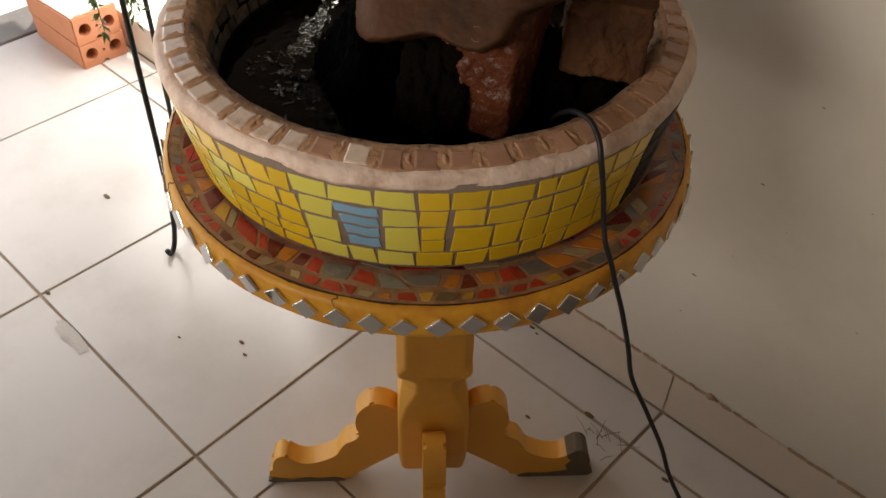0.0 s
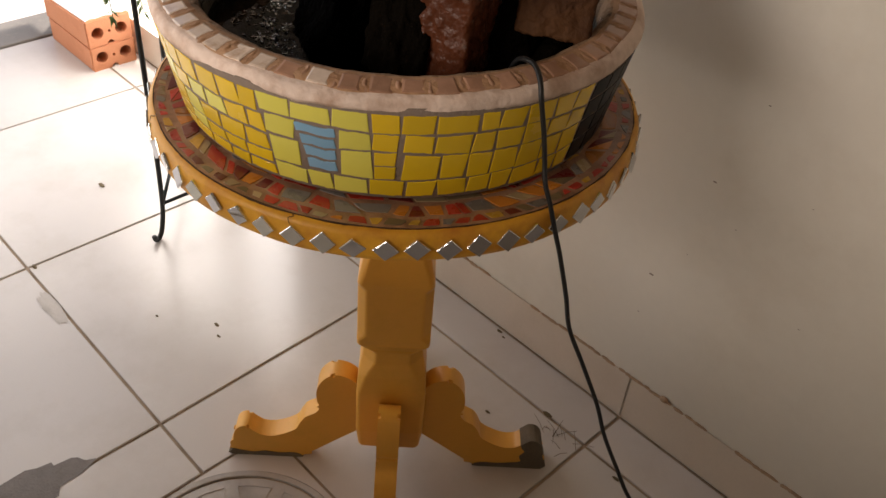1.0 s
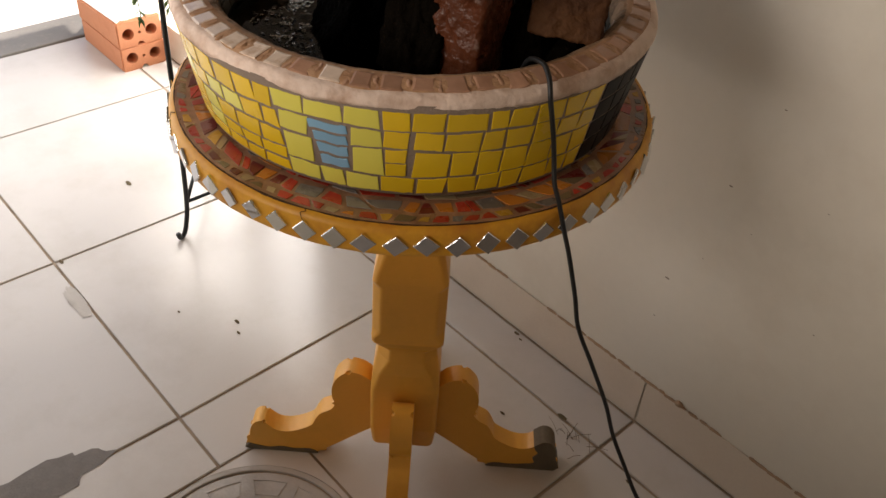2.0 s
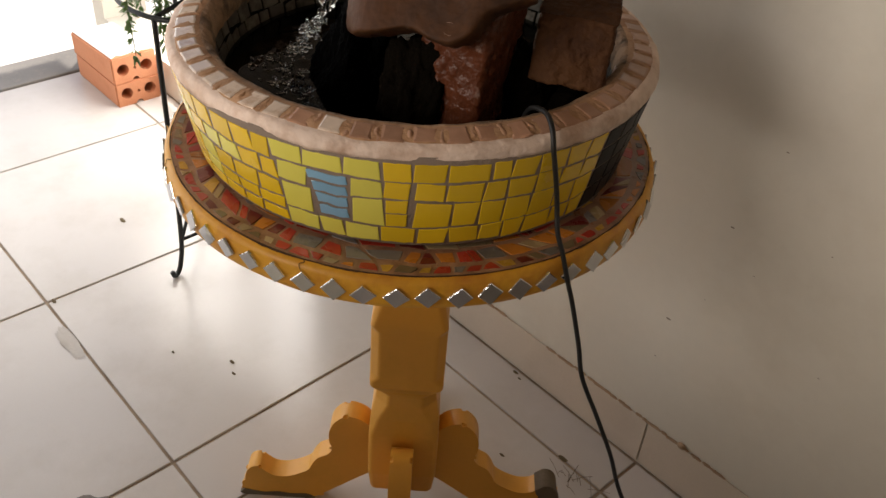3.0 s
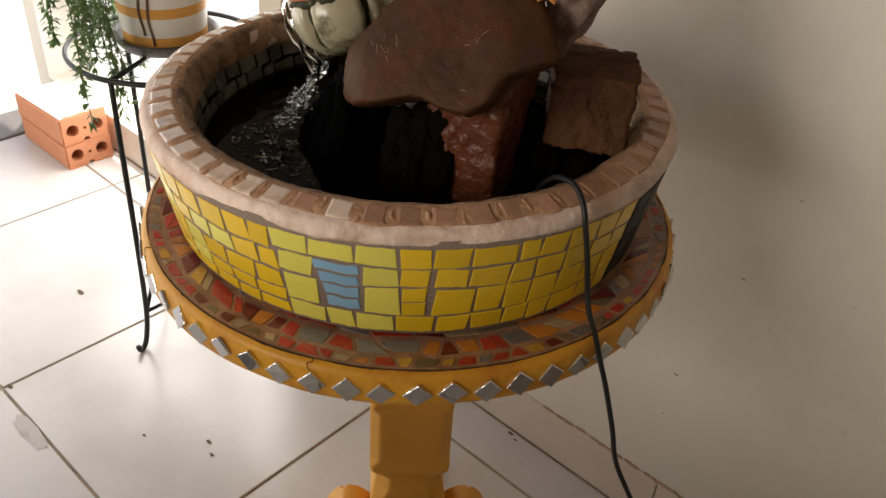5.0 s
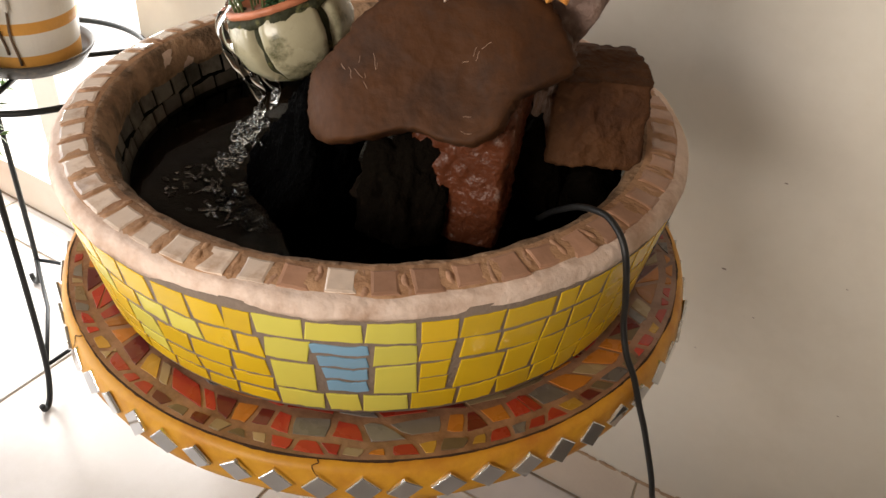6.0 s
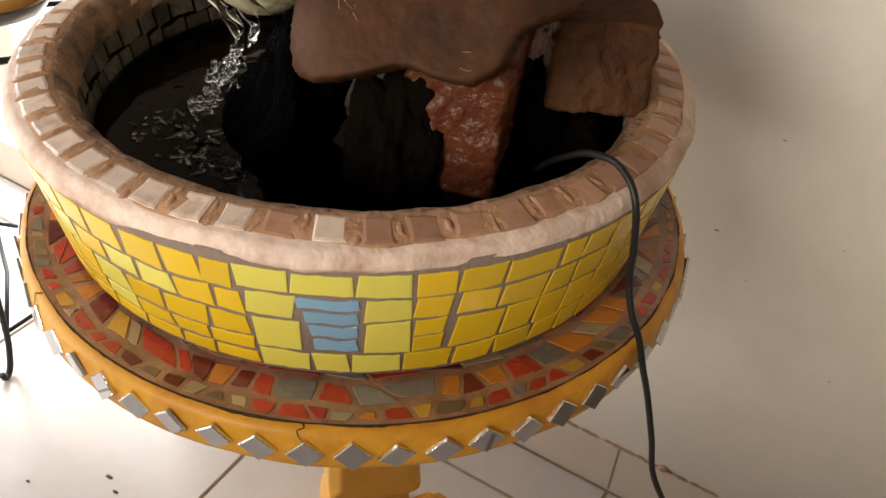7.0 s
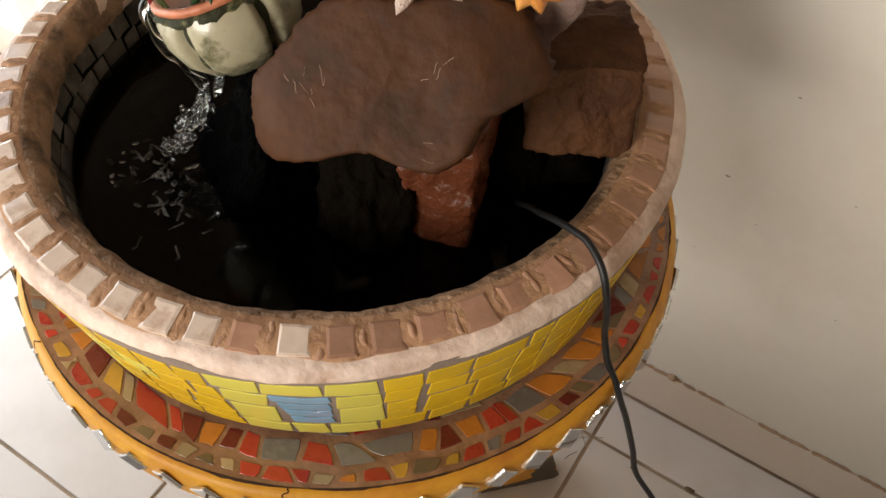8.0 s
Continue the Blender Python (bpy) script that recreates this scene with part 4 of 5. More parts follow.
part("body", turn(lathe(prof, 100, wobble=lob), tip), M_CHINA, spout, smooth=True)
for k in range(5):
    a = (2 * math.pi * k - 0.9) / 5
    pts = [Vector(((r - 0.0095) * math.cos(a + 0.05 * math.sin(z * 160)), (r - 0.0095) * math.sin(a + 0.05 * math.sin(z * 160)), z)) for r, z in smooth_seam]
    part("seam", turn(tube(smooth_path(pts, 6), 0.0034, 8, taper=lambda f: 0.55 + 0.6 * abs(math.sin(f * 11)) + 0.3 * f), tip), M_MOSSGREEN, spout, "dark mossy seam", smooth=True)
prof = [(0.046, 0.067), (0.0500, 0.069), (0.0510, 0.0725), (0.049, 0.075), (0.044, 0.074), (0.042, 0.069), (0.0, 0.066)]
part("moss_collar", turn(lathe([(0.0500, 0.060), (0.0525, 0.064), (0.0490, 0.0685), (0.044, 0.069)], 120, wobble=lambda a, i: 0.004 * noise.noise(Vector((math.cos(a) * 6, math.sin(a) * 6, i)))), tip), M_MOSSGREEN, spout, "dark moss under the lip", smooth=True)
part("lip", turn(lathe(prof, 100, wobble=lambda a, i: 0.0012 * noise.noise(Vector((math.cos(a) * 5, math.sin(a) * 5, i * 0.4)))), tip), M_CLAYRIM, spout, "terracotta-orange lip", smooth=True)
plant = empty("succulent_plant", (0.262, 0.187, 1.018), "bushy succulent with green stems and dark red tips in the pot", "plant")
prnd = random.Random(4)
stems, green, red = bmesh.new(), bmesh.new(), bmesh.new()


def leaflet(bm, p, d, length, wide):
    d = d.normalized()
    s = d.cross(Vector((prnd.uniform(-1, 1), prnd.uniform(-1, 1), prnd.uniform(-1, 1)))).normalized()
    u = d.cross(s)
    vs = [bm.verts.new(q) for q in (p, p + d * length * 0.5 + s * wide, p + d * length * 0.55 + u * wide * 0.8, p + d * length * 0.5 - s * wide, p + d * length * 0.55 - u * wide * 0.8, p + d * length)]
    for i, j in ((1, 2), (2, 3), (3, 4), (4, 1)):
        bm.faces.new((vs[0], vs[i], vs[j]))
        bm.faces.new((vs[5], vs[j], vs[i]))


for i in range(46):
    t, rr = prnd.uniform(0, 2 * math.pi), 0.040 * math.sqrt(prnd.random())
    p = Vector((rr * math.cos(t), rr * math.sin(t), 0))
    d = Vector((rr * math.cos(t) * 14, rr * math.sin(t) * 14, 1)).normalized()
    reach = prnd.uniform(0.03, 0.072)
    q = p + d * reach
    tube([p, p + d * reach * 0.5 + Vector((0, 0, 0.004)), q], 0.0011, 5, stems)
    is_red = math.cos(t - radians(205)) > 0.05
    for k in range(16):
        f = 0.25 + 0.75 * k / 15
        o = Vector((prnd.uniform(-1, 1), prnd.uniform(-1, 1), prnd.uniform(-0.2, 1)))
        leaflet(red if is_red and f > 0.35 else green, p.lerp(q, f), o, prnd.uniform(0.009, 0.015), 0.0026)
part("stemwork", stems, M_STEM, plant)
part("green_leaves", green, M_LEAF, plant, "dark green fleshy leaflets")
part("red_leaves", red, M_REDLEAF, plant, "dark red fleshy leaflets")

# falling stream: a twisted film round the pot's side, then a chain of bubbles down the lava stone
bm = bmesh.new()
FILM = ((0.262, 0.164, 1.026), (0.250, 0.152, 1.018), (0.248, 0.150, 0.996), (0.255, 0.155, 0.977), (0.266, 0.161, 0.957), (0.274, 0.166, 0.943), (0.269, 0.163, 0.925))
for k, (dx, dz) in enumerate(((0, 0), (0.007, 0.004), (-0.005, -0.005), (0.012, 0.009))):
    sp = smooth_path([(x + dx * 0.86, y + dx * 0.5, z + dz) for x, y, z in FILM], 8)
    for p in sp:
        p += Vector((noise.noise(p * 70 + Vector((k * 7, 0, 0))), noise.noise(p * 70 + Vector((0, k * 7, 0))), noise.noise(p * 60 + Vector((0, 0, k * 5))))) * 0.0045
    tube(sp, 0.0030, 9, bm, taper=lambda f, k=k: 0.7 + 0.5 * math.sin(f * 21 + k * 2))
stream = part("falling_stream", bm, M_STREAM, smooth=True)
tagged(stream, "thin clear stream of water running off the pot", "water", kind="stuff")
bm = bmesh.new()
srnd = random.Random(9)
CHAIN = smooth_path(((0.269, 0.164, 0.925), (0.260, 0.158, 0.911), (0.254, 0.153, 0.896), (0.244, 0.147, 0.881), (0.237, 0.143, 0.866), (0.228, 0.140, 0.850)), 8)
for i in range(34):
    p = srnd.choice(CHAIN)
    low = (0.925 - p.z) / 0.075
    c = p + Vector((srnd.gauss(0, 0.003 + 0.006 * low), srnd.gauss(0, 0.003 + 0.006 * low), srnd.gauss(0, 0.003)))
    c.z = max(c.z, 0.850)
    r = srnd.uniform(0.002, 0.0065)
    a0, arc = srnd.uniform(0, 6), srnd.uniform(2.0, 5.5)
    tube([c + Vector((r * math.cos(a0 + arc * s / 10), r * math.sin(a0 + arc * s / 10), 0.003 * math.sin(s + i))) for s in range(11)], 0.0011, 6, bm)
for i in range(40):
    p = srnd.choice(CHAIN)
    c = p + Vector((srnd.gauss(0, 0.006), srnd.gauss(0, 0.006), srnd.gauss(0, 0.002)))
    c.z = max(c.z, 0.8495)
    bmesh.ops.create_icosphere(bm, subdivisions=2, radius=srnd.uniform(0.0010, 0.0036), matrix=Matrix.Translation(c))
for i in range(34):
    x, y = srnd.uniform(0.185, 0.265), srnd.gauss(0.128, 0.016)
    bmesh.ops.create_icosphere(bm, subdivisions=2, radius=srnd.uniform(0.0010, 0.0028), matrix=Matrix.Translation((x, y, 0.8488)) @ Matrix.Rotation(srnd.uniform(0, 3), 4, "Z") @ Matrix.Diagonal((1.9, 0.8, 0.5, 1)))
# Curled clear ribbons added on the surface as glints of the ripples.
for i in range(30):
    u = srnd.random()
    c = Vector((0.215 + 0.085 * u + srnd.gauss(0, 0.016), 0.145 - 0.060 * u + srnd.gauss(0, 0.014), 0.8492))
    a0 = srnd.uniform(0, 6.28)
    d = Vector((math.cos(a0), math.sin(a0), 0)) * srnd.uniform(0.004, 0.016)
    n = Vector((-d.y, d.x, 0)) * srnd.uniform(-1.0, 1.0)
    tube(smooth_path([c, c + d * 0.4 + n * 0.5, c + d * 0.8 + n, c + d * 0.7 + n * 1.4], 4), srnd.uniform(0.0005, 0.0013), 6, bm)
tagged(part("splash", bm, M_STREAM, smooth=True), "bubbles, foam and added glints where the stream meets the water", "water", kind="stuff")

# ---- pump cable over the rim, down to the floor ----
d = Vector((math.cos(radians(30)), math.sin(radians(30)), 0))
A = Vector((0.632, 0.207, 0))
ctrl = [(0.496, 0.272, 0.845), (0.517, 0.252, 0.872), (0.536, 0.234, 0.893), (0.553, 0.221, 0.909), (0.569, 0.213, 0.917), (0.584, 0.208, 0.9185), (0.600, 0.199, 0.912), (0.6095, 0.194, 0.895), (0.6125, 0.203, 0.855), (0.6135, 0.210, 0.823), (0.622, 0.207, 0.797)]
ctrl += [tuple(A + d * o + Vector((0, 0, z))) for o, z in ((0.001, 0.775), (0.012, 0.740), (0.022, 0.710), (0.038, 0.654), (0.050, 0.606), (0.076, 0.552), (0.104, 0.492), (0.123, 0.440), (0.149, 0.386), (0.178, 0.330), (0.216, 0.286), (0.27, 0.20), (0.32, 0.10), (0.365, 0.02))]
ctrl += [(1.00, 0.42, 0.0042), (1.12, 0.50, 0.0042), (1.30, 0.60, 0.0042)]
cable = part("pump_cable", tube(smooth_path(ctrl, 8), 0.0028, 10), M_CABLE, smooth=True)
tagged(cable, "thin black pump cable hanging over the basin rim", "cable")

# ---- plant stand with pot ----
SX, SY, SZ = -0.576, 0.473, 0.618
stand = empty("plant_stand", (SX, SY, 0), "black wrought-iron plant stand on three slim legs", "plant stand")
circle = lambda r, z, k=64: [Vector((r * math.cos(2 * math.pi * s / k), r * math.sin(2 * math.pi * s / k), z)) for s in range(k)]
part("ring", tube(circle(0.192, SZ), 0.0055, 10, loop=True), M_IRON, stand, smooth=True)
F1 = math.atan2(0.234 - SY, -0.457 - SX)
for q in range(3):
    t = F1 + q * 2 * math.pi / 3
    o = Vector((math.cos(t), math.sin(t), 0))
    path = [o * 0.192 + Vector((0, 0, SZ)), o * 0.195 + Vector((0, 0, 0.45)), o * 0.198 + Vector((0, 0, 0.25)), o * 0.205 + Vector((0, 0, 0.09)), o * 0.218 + Vector((0, 0, 0.03)),
            o * 0.232 + Vector((0, 0, 0.008)), o * 0.246 + Vector((0, 0, 0.008)), o * 0.252 + Vector((0, 0, 0.022))]
    leg = part("leg", tube(smooth_path(path, 6), 0.0058, 10), M_IRON, stand, smooth=True)
    t2 = t + 2 * math.pi / 3
    o2 = Vector((math.cos(t2), math.sin(t2), 0))
    part("stretcher", tube([o * 0.204 + Vector((0, 0, 0.085)), (o + o2) * 0.09 + Vector((0, 0, 0.085)), o2 * 0.204 + Vector((0, 0, 0.085))], 0.0042, 8), M_IRON, stand, smooth=True)
    part("spoke", tube([o * 0.190 + Vector((0, 0, SZ)), o * 0.09 + Vector((0, 0, SZ + 0.001)), Vector((0, 0, SZ + 0.001))], 0.0048, 8), M_IRON, stand, smooth=True)

tray = part("pot_saucer", lathe([(0.0, 0.0), (0.078, 0.0), (0.088, 0.003), (0.098, 0.016), (0.104, 0.026), (0.105, 0.029), (0.100, 0.029), (0.094, 0.018), (0.084, 0.006), (0.0, 0.005)], 80), M_TRAY, smooth=True)
tray.location = (SX, SY, SZ + 0.0055)
tagged(tray, "dirty black plastic saucer under the flower pot", "saucer")
PZ = SZ + 0.011
pot = empty("flower_pot", (SX, SY, PZ), "white flower pot with orange bands, twine and a starfish ornament", "flower pot")
rad_at = lambda z: 0.079 + 0.020 * min(z, 0.24) / 0.24
for name, z0, z1, m, lab in (("foot_band", 0.0, 0.034, M_POTORANGE, "brown-orange foot band"), ("wall", 0.034, 0.072, M_POTWHITE, ""), ("middle_band", 0.072, 0.092, M_POTORANGE, "orange painted band"),
                             ("upper_wall", 0.092, 0.150, M_POTWHITE, ""), ("top_band", 0.150, 0.212, M_POTORANGE, "broad orange painted band"), ("brim", 0.212, 0.24, M_POTWHITE, "")):
    prof = [(rad_at(z0), z0), (rad_at((z0 + z1) / 2) + 0.0006, (z0 + z1) / 2), (rad_at(z1), z1), (rad_at(z1) - 0.008, z1), (rad_at(z0) - 0.008, z0), (rad_at(z0), z0)]
    part(name, lathe(prof, 72), m, pot, lab, smooth=False)
part("soil", lathe([(0.088, 0.222), (0.05, 0.228), (0.0, 0.229)], 40), M_SOIL, pot)
part("pot_floor", lathe([(0.078, 0.001), (0.0, 0.001)], 40), M_POTBROWN, pot)
part("twine", tube([Vector((p.x, p.y, 0.150 + 0.0015 * math.sin(i * 2.1))) for i, p in enumerate(circle(0.0935, 0.150))], 0.0028, 8, loop=True), M_TWINE, pot, "brown twine", smooth=True)
for da, l in ((-0.62, 0.13), (-0.95, 0.11)):
    t = radians(-42) + da * 0.55 + 0.25
    pts = [Vector((math.cos(t + 0.03 * math.sin(k)) * (rad_at(0.15 - l * k / 8) + 0.0025), math.sin(t + 0.03 * math.sin(k)) * (rad_at(0.15 - l * k / 8) + 0.0025), 0.15 - l * k / 8)) for k in range(9)]
    part("twine_end", tube(pts, 0.0022, 7), M_TWINE, pot, smooth=True)
star = starfish("starfish_ornament", "", None, 0.034, 0.011, 5, 0.007, M_POTWHITE, Matrix.Identity(4))
star.parent = pot
t = radians(-42) - 0.12
star.matrix_basis = Matrix.Translation((math.cos(t) * 0.0955, math.sin(t) * 0.0955, 0.147)) @ Matrix.Rotation(t, 4, "Z") @ Matrix.Rotation(math.pi / 2, 4, "Y") @ pose(0, 0, 0, 0, 0, 12)
del star["category"]
tagged(star, "white starfish ornament")

trail = empty("trailing_plant", (SX, SY, PZ + 0.225), "trailing green plant hanging in strands from the flower pot", "plant")
trnd = random.Random(23)
stems, leaves = bmesh.new(), bmesh.new()
for i in range(26):
    t = radians(trnd.uniform(165, 300))
    out = trnd.uniform(0.115, 0.165) if i % 4 else trnd.uniform(0.17, 0.22)
    drop = trnd.uniform(0.15, 0.34)
    o = Vector((math.cos(t), math.sin(t), 0))
    sway = Vector((trnd.uniform(-0.03, 0.03), trnd.uniform(-0.03, 0.03), 0))
    path = smooth_path([o * 0.04, o * 0.09 + Vector((0, 0, 0.035)), o * out + Vector((0, 0, 0.0)), o * (out + 0.012) + sway * 0.4 + Vector((0, 0, -drop * 0.5)), o * (out + 0.006) + sway + Vector((0, 0, -drop))], 12)
    tube(path, 0.0011, 5, stems)
    for p in path[8:]:
        for k in range(3):
            d = Vector((trnd.uniform(-1, 1), trnd.uniform(-1, 1), trnd.uniform(-0.9, 0.1))).normalized()
            ln, wd = trnd.uniform(0.014, 0.025), trnd.uniform(0.0030, 0.0048)
            s = d.cross(Vector((0.2, 0.3, 1))).normalized()
            a = leaves.verts.new(p)
            b = leaves.verts.new(p + d * ln * 0.5 + s * wd)
            c = leaves.verts.new(p + d * ln + Vector((0, 0, -0.003)))
            e = leaves.verts.new(p + d * ln * 0.5 - s * wd)
            f = leaves.verts.new(p + d * ln * 0.5 + Vector((0, 0, 0.0015)))
            for tri in ((a, b, f), (b, c, f), (c, e, f), (e, a, f)):
                leaves.faces.new(tri)
for i in range(60):
    t = trnd.uniform(0, 2 * math.pi)
    o = Vector((math.cos(t), math.sin(t), 0)) * trnd.uniform(0.0, 0.085)
    path = [o, o * 1.2 + Vector((0, 0, trnd.uniform(0.02, 0.06)))]
    tube(path, 0.0012, 5, stems)
    for k in range(6):
        p = path[0].lerp(path[1], k / 5)
        d = Vector((trnd.uniform(-1, 1), trnd.uniform(-1, 1), trnd.uniform(-0.3, 0.6))).normalized()
        s = d.cross(Vector((0.2, 0.3, 1))).normalized()
        leaves.faces.new([leaves.verts.new(q) for q in (p, p + d * 0.008 + s * 0.0035, p + d * 0.018, p + d * 0.008 - s * 0.0035)])
part("stemwork", stems, M_STEM, trail)
part("foliage", leaves, M_FERN, trail)


# ---- hollow bricks by the threshold ----
def hollow_brick(at, label, rz, rise=0.0):
    """A perforated clay brick: two round holes and one small one through its length."""
    L, Wd, Ht = 0.272, 0.140, 0.076
    bm = bmesh.new()
    holes = [(-0.037, 0.039, 0.0185), (0.037, 0.039, 0.0185), (0.0, 0.039, 0.0045)]
    for x in (0.0, -L):
        nick = [(-0.011 * math.cos(math.pi * s / 6), 0.011 * math.sin(math.pi * s / 6)) for s in range(7)]
        outer = [bm.verts.new((x, y, z)) for y, z in [(-Wd / 2, 0)] + nick + [(Wd / 2, 0), (Wd / 2, Ht), (-Wd / 2, Ht)]]
        edges = [bm.edges.new((outer[i], outer[(i + 1) % 11])) for i in range(11)]
        for cy, cz, r in holes:
            ring = [bm.verts.new((x, cy + r * math.cos(2 * math.pi * s / 24), cz + r * math.sin(2 * math.pi * s / 24))) for s in range(24)]
            edges += [bm.edges.new((ring[s], ring[(s + 1) % 24])) for s in range(24)]
        bmesh.ops.triangle_fill(bm, use_beauty=True, use_dissolve=False, edges=edges)
    bm.verts.ensure_lookup_table()
    k = 11 + 24 * 3
    vs = list(bm.verts)
    for base, cnt in ((0, 11), (11, 24), (35, 24), (59, 24)):
        for s in range(cnt):
            a, b = base + s, base + (s + 1) % cnt
            bm.faces.new((vs[a], vs[b], vs[k + b], vs[k + a]))
    for v in bm.verts:
        if v.co.z > Ht - 0.001:
            v.co.z += -rise if v.co.x > -0.001 else rise
    bmesh.ops.recalc_face_normals(bm, faces=bm.faces)
    rim_edges = [e for e in bm.edges if len(e.link_faces) == 2 and e.calc_face_angle(0) > 1.2 and all(abs(abs(v.co.y) - Wd / 2) < 0.001 for v in e.verts)]
    bmesh.ops.bevel(bm, geom=rim_edges, offset=0.0035, segments=2, affect="EDGES")
    ob = part("hollow_brick", bm, M_CLAY)
    ob.matrix_basis = pose(*at, 0, 0, rz)
    return tagged(ob, label, "brick", "stacked bricks")


hollow_brick((-1.289, 0.583, 0.0), "orange hollow clay brick with round holes on the floor", 0)
top_brick = hollow_brick((-1.290, 0.582, 0.0765), "orange hollow clay brick, sunlit top coloured white, on another brick", 0.5, -0.006)
# Thin white sheet added on top: the strong sun is put into its colour.
sun_sheet = prism([(-0.004 - 0.010 * abs(math.sin(k * 1.3)), y) if k < 9 else (-0.266, y) for k, y in enumerate([-0.066 + 0.0165 * k for k in range(9)] + [0.066, -0.066])], 0.0755, 0.0790, 0.002)
for v in sun_sheet.verts:
    v.co.z += 0.006 * (1 + 2 * v.co.x / 0.272)
part("sunlit_top", sun_sheet, M_SUNLITTOP, top_brick, "white sheet with the brick top's sunlight in its colour")

# ---- drain cover and marks on the floor ----
CX, CY = 0.348, -0.067
cover = empty("drain_cover", (CX, CY, 0), "round grey drain cover with raised pattern set in the floor", "drain cover")
part("lid", lathe([(0.0, 0.0), (0.172, 0.0), (0.1745, -0.0015), (0.175, -0.01), (0.0, -0.012)], 96), M_LID, cover)
part("collar", lathe([(0.1785, -0.012), (0.1785, 0.0005), (0.180, 0.0015), (0.188, 0.0015), (0.189, -0.003)], 96), M_LID, cover)
for ro, ri, n in ((0.158, 0.128, 12), (0.116, 0.086, 9), (0.074, 0.046, 6)):
    for i in range(n):
        a0, a1 = 2 * math.pi * (i + 0.14) / n, 2 * math.pi * (i + 0.86) / n
        pts = [Vector((r * math.cos(t), r * math.sin(t), 0.0005)) for r, t in ((ri, a0 + 0.03), (ri, a1 - 0.03), (ro, a1), (ro, (a0 + a1) / 2), (ro, a0))]
        part("raised_outline", tube(pts, 0.0009, 6, loop=True), M_LID, cover)

frnd = random.Random(77)


def blot(name, label, at, size, material, seed, height=0.0012, category="mark"):
    bm = bmesh.new()
    c = bm.verts.new((0, 0, height))
    ring = []
    for s in range(40):
        t = 2 * math.pi * s / 40
        f = 1 + 0.30 * noise.noise(Vector((math.cos(t) * 2, math.sin(t) * 2, seed))) + 0.22 * noise.noise(Vector((math.cos(t) * 7, math.sin(t) * 7, seed)))
        ring.append(bm.verts.new((size[0] * f * math.cos(t), size[1] * f * math.sin(t), 0.0004)))
    for s in range(40):
        bm.faces.new((c, ring[s], ring[(s + 1) % 40]))
    ob = part(name, bm, material)
    ob.matrix_basis = pose(*at)
    return tagged(ob, label, category)


blot("cement_smear", "dark grey cement smear along a floor joint", (-0.002, -0.335, 0.0006), (0.046, 0.185), M_PATCH, 3.0, 0.0016)
blot("grout_stain", "pale grey worn patch along a floor joint", (-0.408, -0.024, 0.0006), (0.060, 0.016), M_LID, 9.0, 0.0009)
for i, (x, y, s) in enumerate(((-0.149, 0.211, 0.005), (-0.118, 0.196, 0.004), (-0.749, 0.261, 0.008), (0.247, 0.662, 0.005), (0.265, 0.655, 0.003), (-0.555, 0.004, 0.006), (-0.25, 0.13, 0.003), 
                               (0.65, 0.549, 0.005), (0.744, 0.567, 0.006), (0.386, 0.481, 0.004), (0.467, 0.567, 0.007))):
    blot("floor_crumb", "small dark crumb of dirt on the floor", (x, y, 0.0006), (s * 1.5, s * 0.7), M_DRY, 5.0 + i, 0.003, "dirt")
bm = bmesh.new()
for i in range(14):
    p = Vector((0.515 + frnd.gauss(0, 0.018), 0.535 + frnd.gauss(0, 0.016), 0.001))
    d = Vector((frnd.uniform(-1, 1), frnd.uniform(-1, 1), frnd.uniform(0.0, 0.35))).normalized() * frnd.uniform(0.02, 0.045)
    tube([p, p + d * 0.5 + Vector((0, 0, 0.004)), p + d], 0.0005, 4, bm)
tagged(part("dry_grass_tuft", bm, M_DRY), "small tuft of dry grass by the table foot", "dry grass", kind="stuff")
for i, (x, z, s) in enumerate(((0.599, 0.583, 0.0045), (0.641, 0.736, 0.003), (0.541, 0.356, 0.006), (0.655, 0.524, 0.002), (0.592, 0.434, 0.002), (0.75, 0.62, 0.002), (0.537, 0.265, 0.003), (0.80, 0.42, 0.0025))):
    ob = blot("wall_mark", "small dark scuff on the plaster wall", (0, 0, 0), (s * 0.8, s * 0.3), M_SPOT, 40.0 + i, 0.0006, "mark")
    ob.matrix_basis = pose(x, WALL_Y - 0.0008, z, 90, 0, 0)

# ---- baseboard along the wall ----
for x0, x1 in ((-1.60, -1.142), (-1.138, -0.563), (-0.559, 0.0075), (0.0115, 0.561), (0.565, 1.131), (1.135, 1.449)):
    tagged(part("baseboard", box(x0, x1, WALL_Y - 0.0045, WALL_Y - 0.001, 0.0035, 0.112, bevel=0.0012), M_BASE), "beige tile baseboard with brown grime along its top", "baseboard", kind="structure")
bm = bmesh.new()
x = -0.2
while x < 1.7:
    w = frnd.uniform(0.004, 0.022)
    if noise.noise(Vector((x * 6, 0, 0))) > -0.25:
        bmesh.ops.create_icosphere(bm, subdivisions=1, radius=1.0, matrix=Matrix.Translation((x, WALL_Y - 0.003, 0.1125 + frnd.uniform(-0.001, 0.002))) @ Matrix.Diagonal((w, 0.004, frnd.uniform(0.0009, 0.0024), 1)))
    x += w * frnd.uniform(0.8, 1.8)
bmesh.ops.create_icosphere(bm, subdivisions=2, radius=1.0, matrix=Matrix.Translation((0.637, WALL_Y - 0.004, 0.116)) @ Matrix.Diagonal((0.009, 0.006, 0.006, 1)))
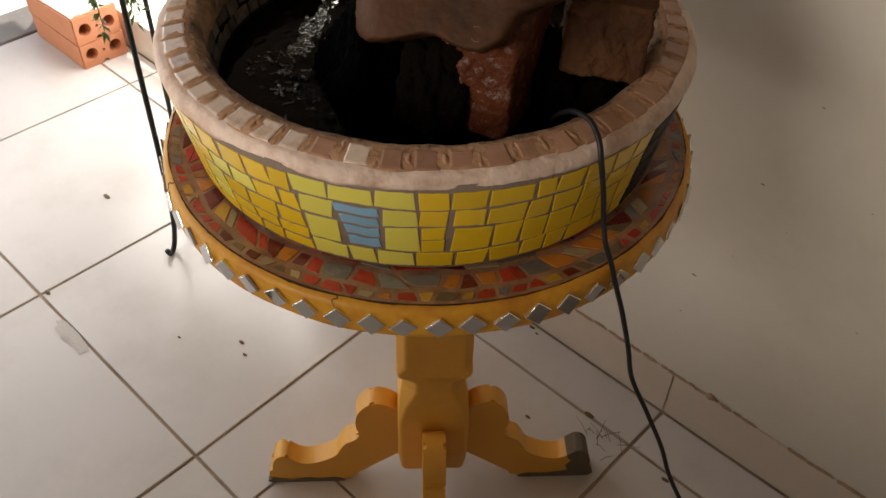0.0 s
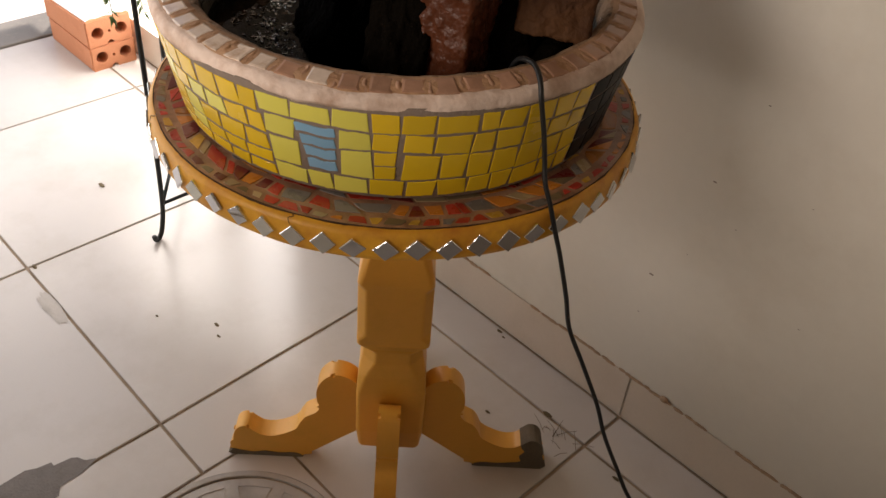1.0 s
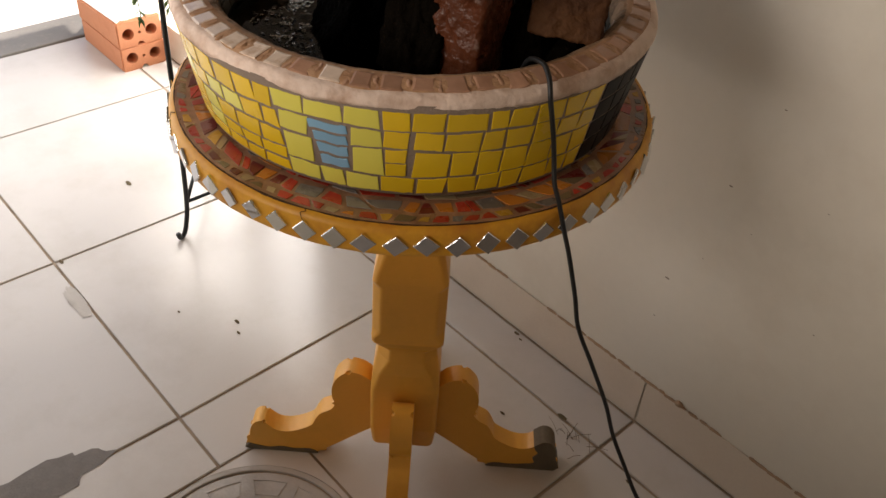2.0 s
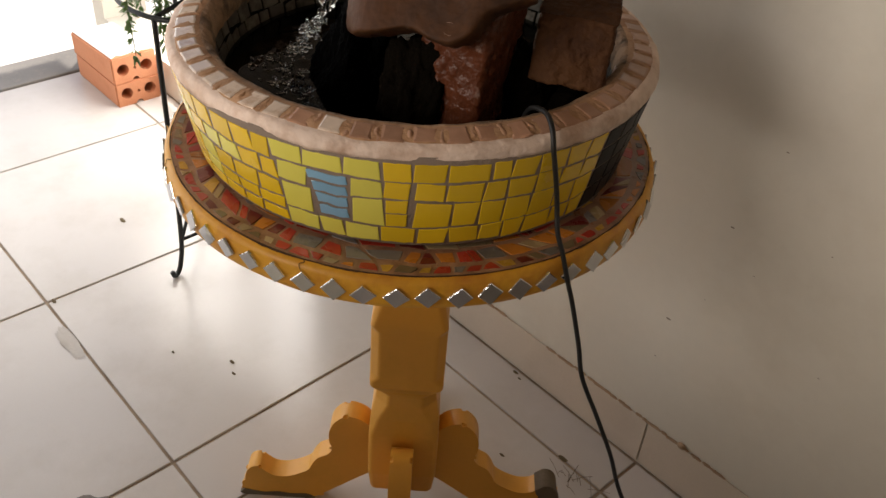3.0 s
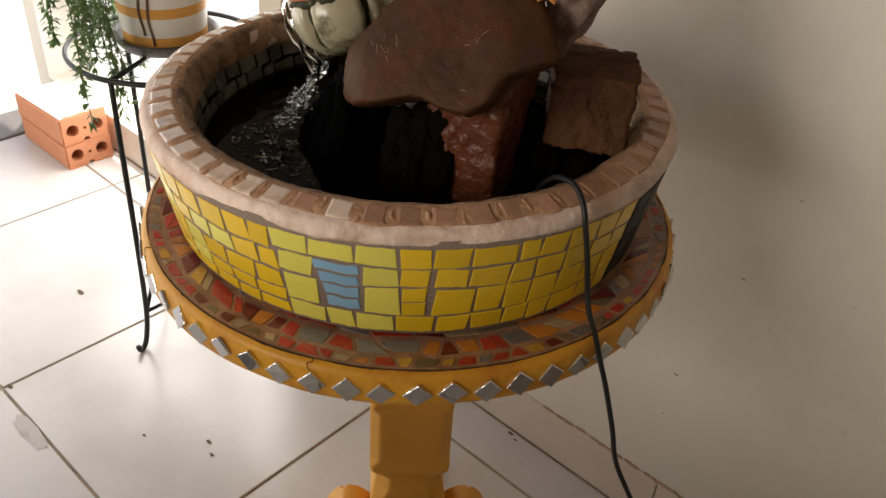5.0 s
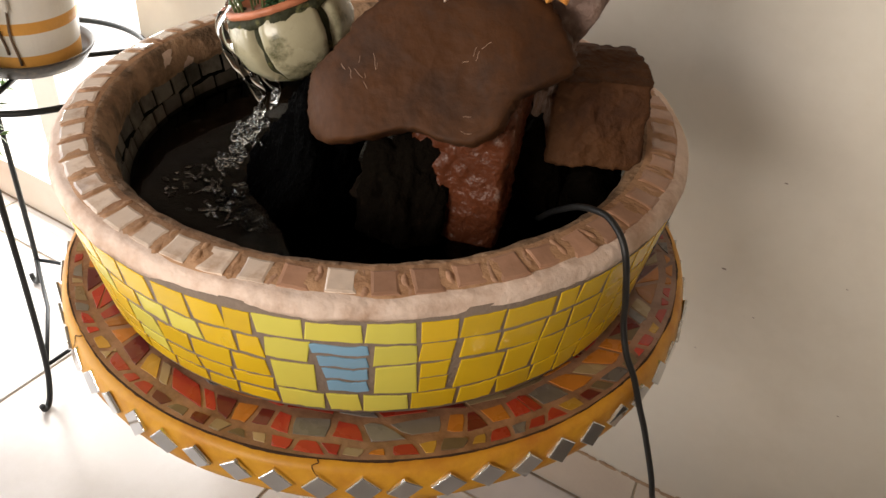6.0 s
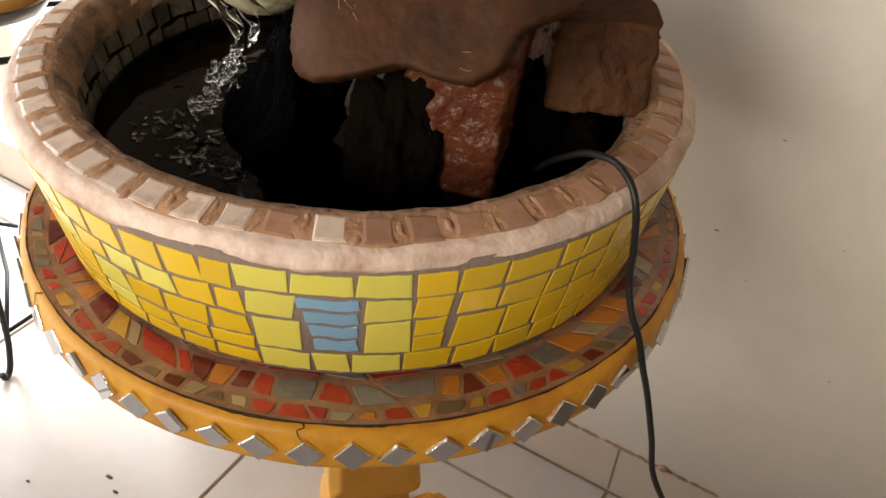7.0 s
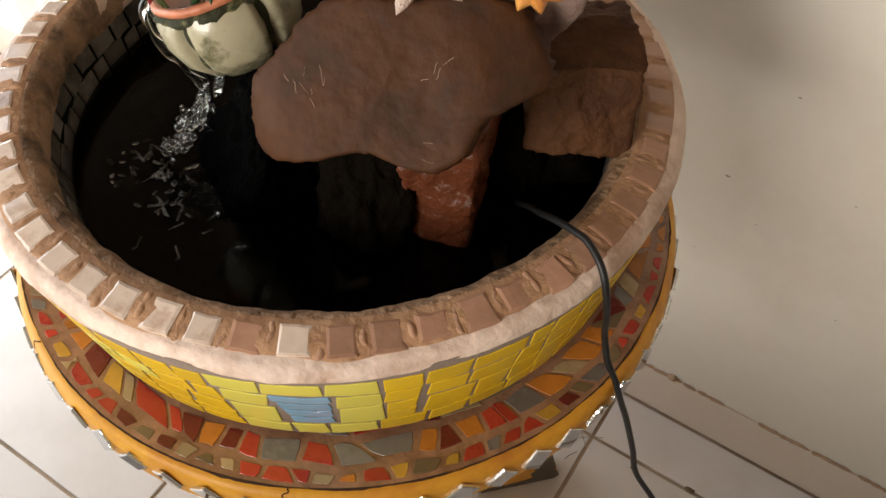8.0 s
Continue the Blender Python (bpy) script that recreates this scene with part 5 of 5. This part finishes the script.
tagged(part("baseboard_grime", bm, M_GRIME), "brown grime and crumbs on the baseboard's top edge", "dirt", kind="stuff")

# ---- floor tiles ----
G = 0.0032
XS = [-1.585, -1.140, -0.561, 0.0095, 0.563, 1.133, 1.45]
YS = [-3.1, -2.86, -2.29, -1.72, -1.15, -0.58, -0.010, 0.565, WALL_Y - 0.0045]
ASKEW = -0.0125
B0, B1, B2, B3 = 0.155, 0.549, -0.270, 0.135
for x0, x1 in zip(XS, XS[1:]):
    for y0, y1 in zip(YS, YS[1:]):
        a, b, c, d = x0 + G, x1 - G, y0 + G, y1 - G
        left, right = (ASKEW * (y0 == YS[6] and x == XS[3]) for x in (x0, x1))
        if x0 == XS[3] and y0 == YS[6]:
            pts = [(a, c), (B0 - G, c), (B0 - G, B3 + G), (B1 + G, B3 + G), (B1 + G, c), (b, c), (b, d), (a + left, d)]
        elif x0 == XS[3] and y0 == YS[5]:
            pts = [(a, c), (b, c), (b, d), (B1 + G, d), (B1 + G, B2 - G), (B0 - G, B2 - G), (B0 - G, d), (a, d)]
        else:
            pts = [(a, c), (b, c), (b + right, d), (a, d)]
        part("floor_tile", prism(pts, -0.006, 0.0, 0.0012), M_FLOOR, floor)
ring = [(CX + 0.190 * math.cos(2 * math.pi * s / 64), CY + 0.190 * math.sin(2 * math.pi * s / 64)) for s in range(64)]
bm = bmesh.new()
edges = []
for loop in ([(B0 + G, B2 + G), (B1 - G, B2 + G), (B1 - G, B3 - G), (B0 + G, B3 - G)], ring):
    vs = [bm.verts.new((x, y, 0.0)) for x, y in loop]
    edges += [bm.edges.new((vs[i], vs[(i + 1) % len(vs)])) for i in range(len(vs))]
bmesh.ops.triangle_fill(bm, use_beauty=True, edges=edges)
up = bmesh.ops.extrude_face_region(bm, geom=list(bm.faces))
bmesh.ops.translate(bm, vec=(0, 0, -0.006), verts=[v for v in up["geom"] if isinstance(v, bmesh.types.BMVert)])
bmesh.ops.recalc_face_normals(bm, faces=bm.faces)
part("drain_frame_tile", bm, M_FLOOR, floor)
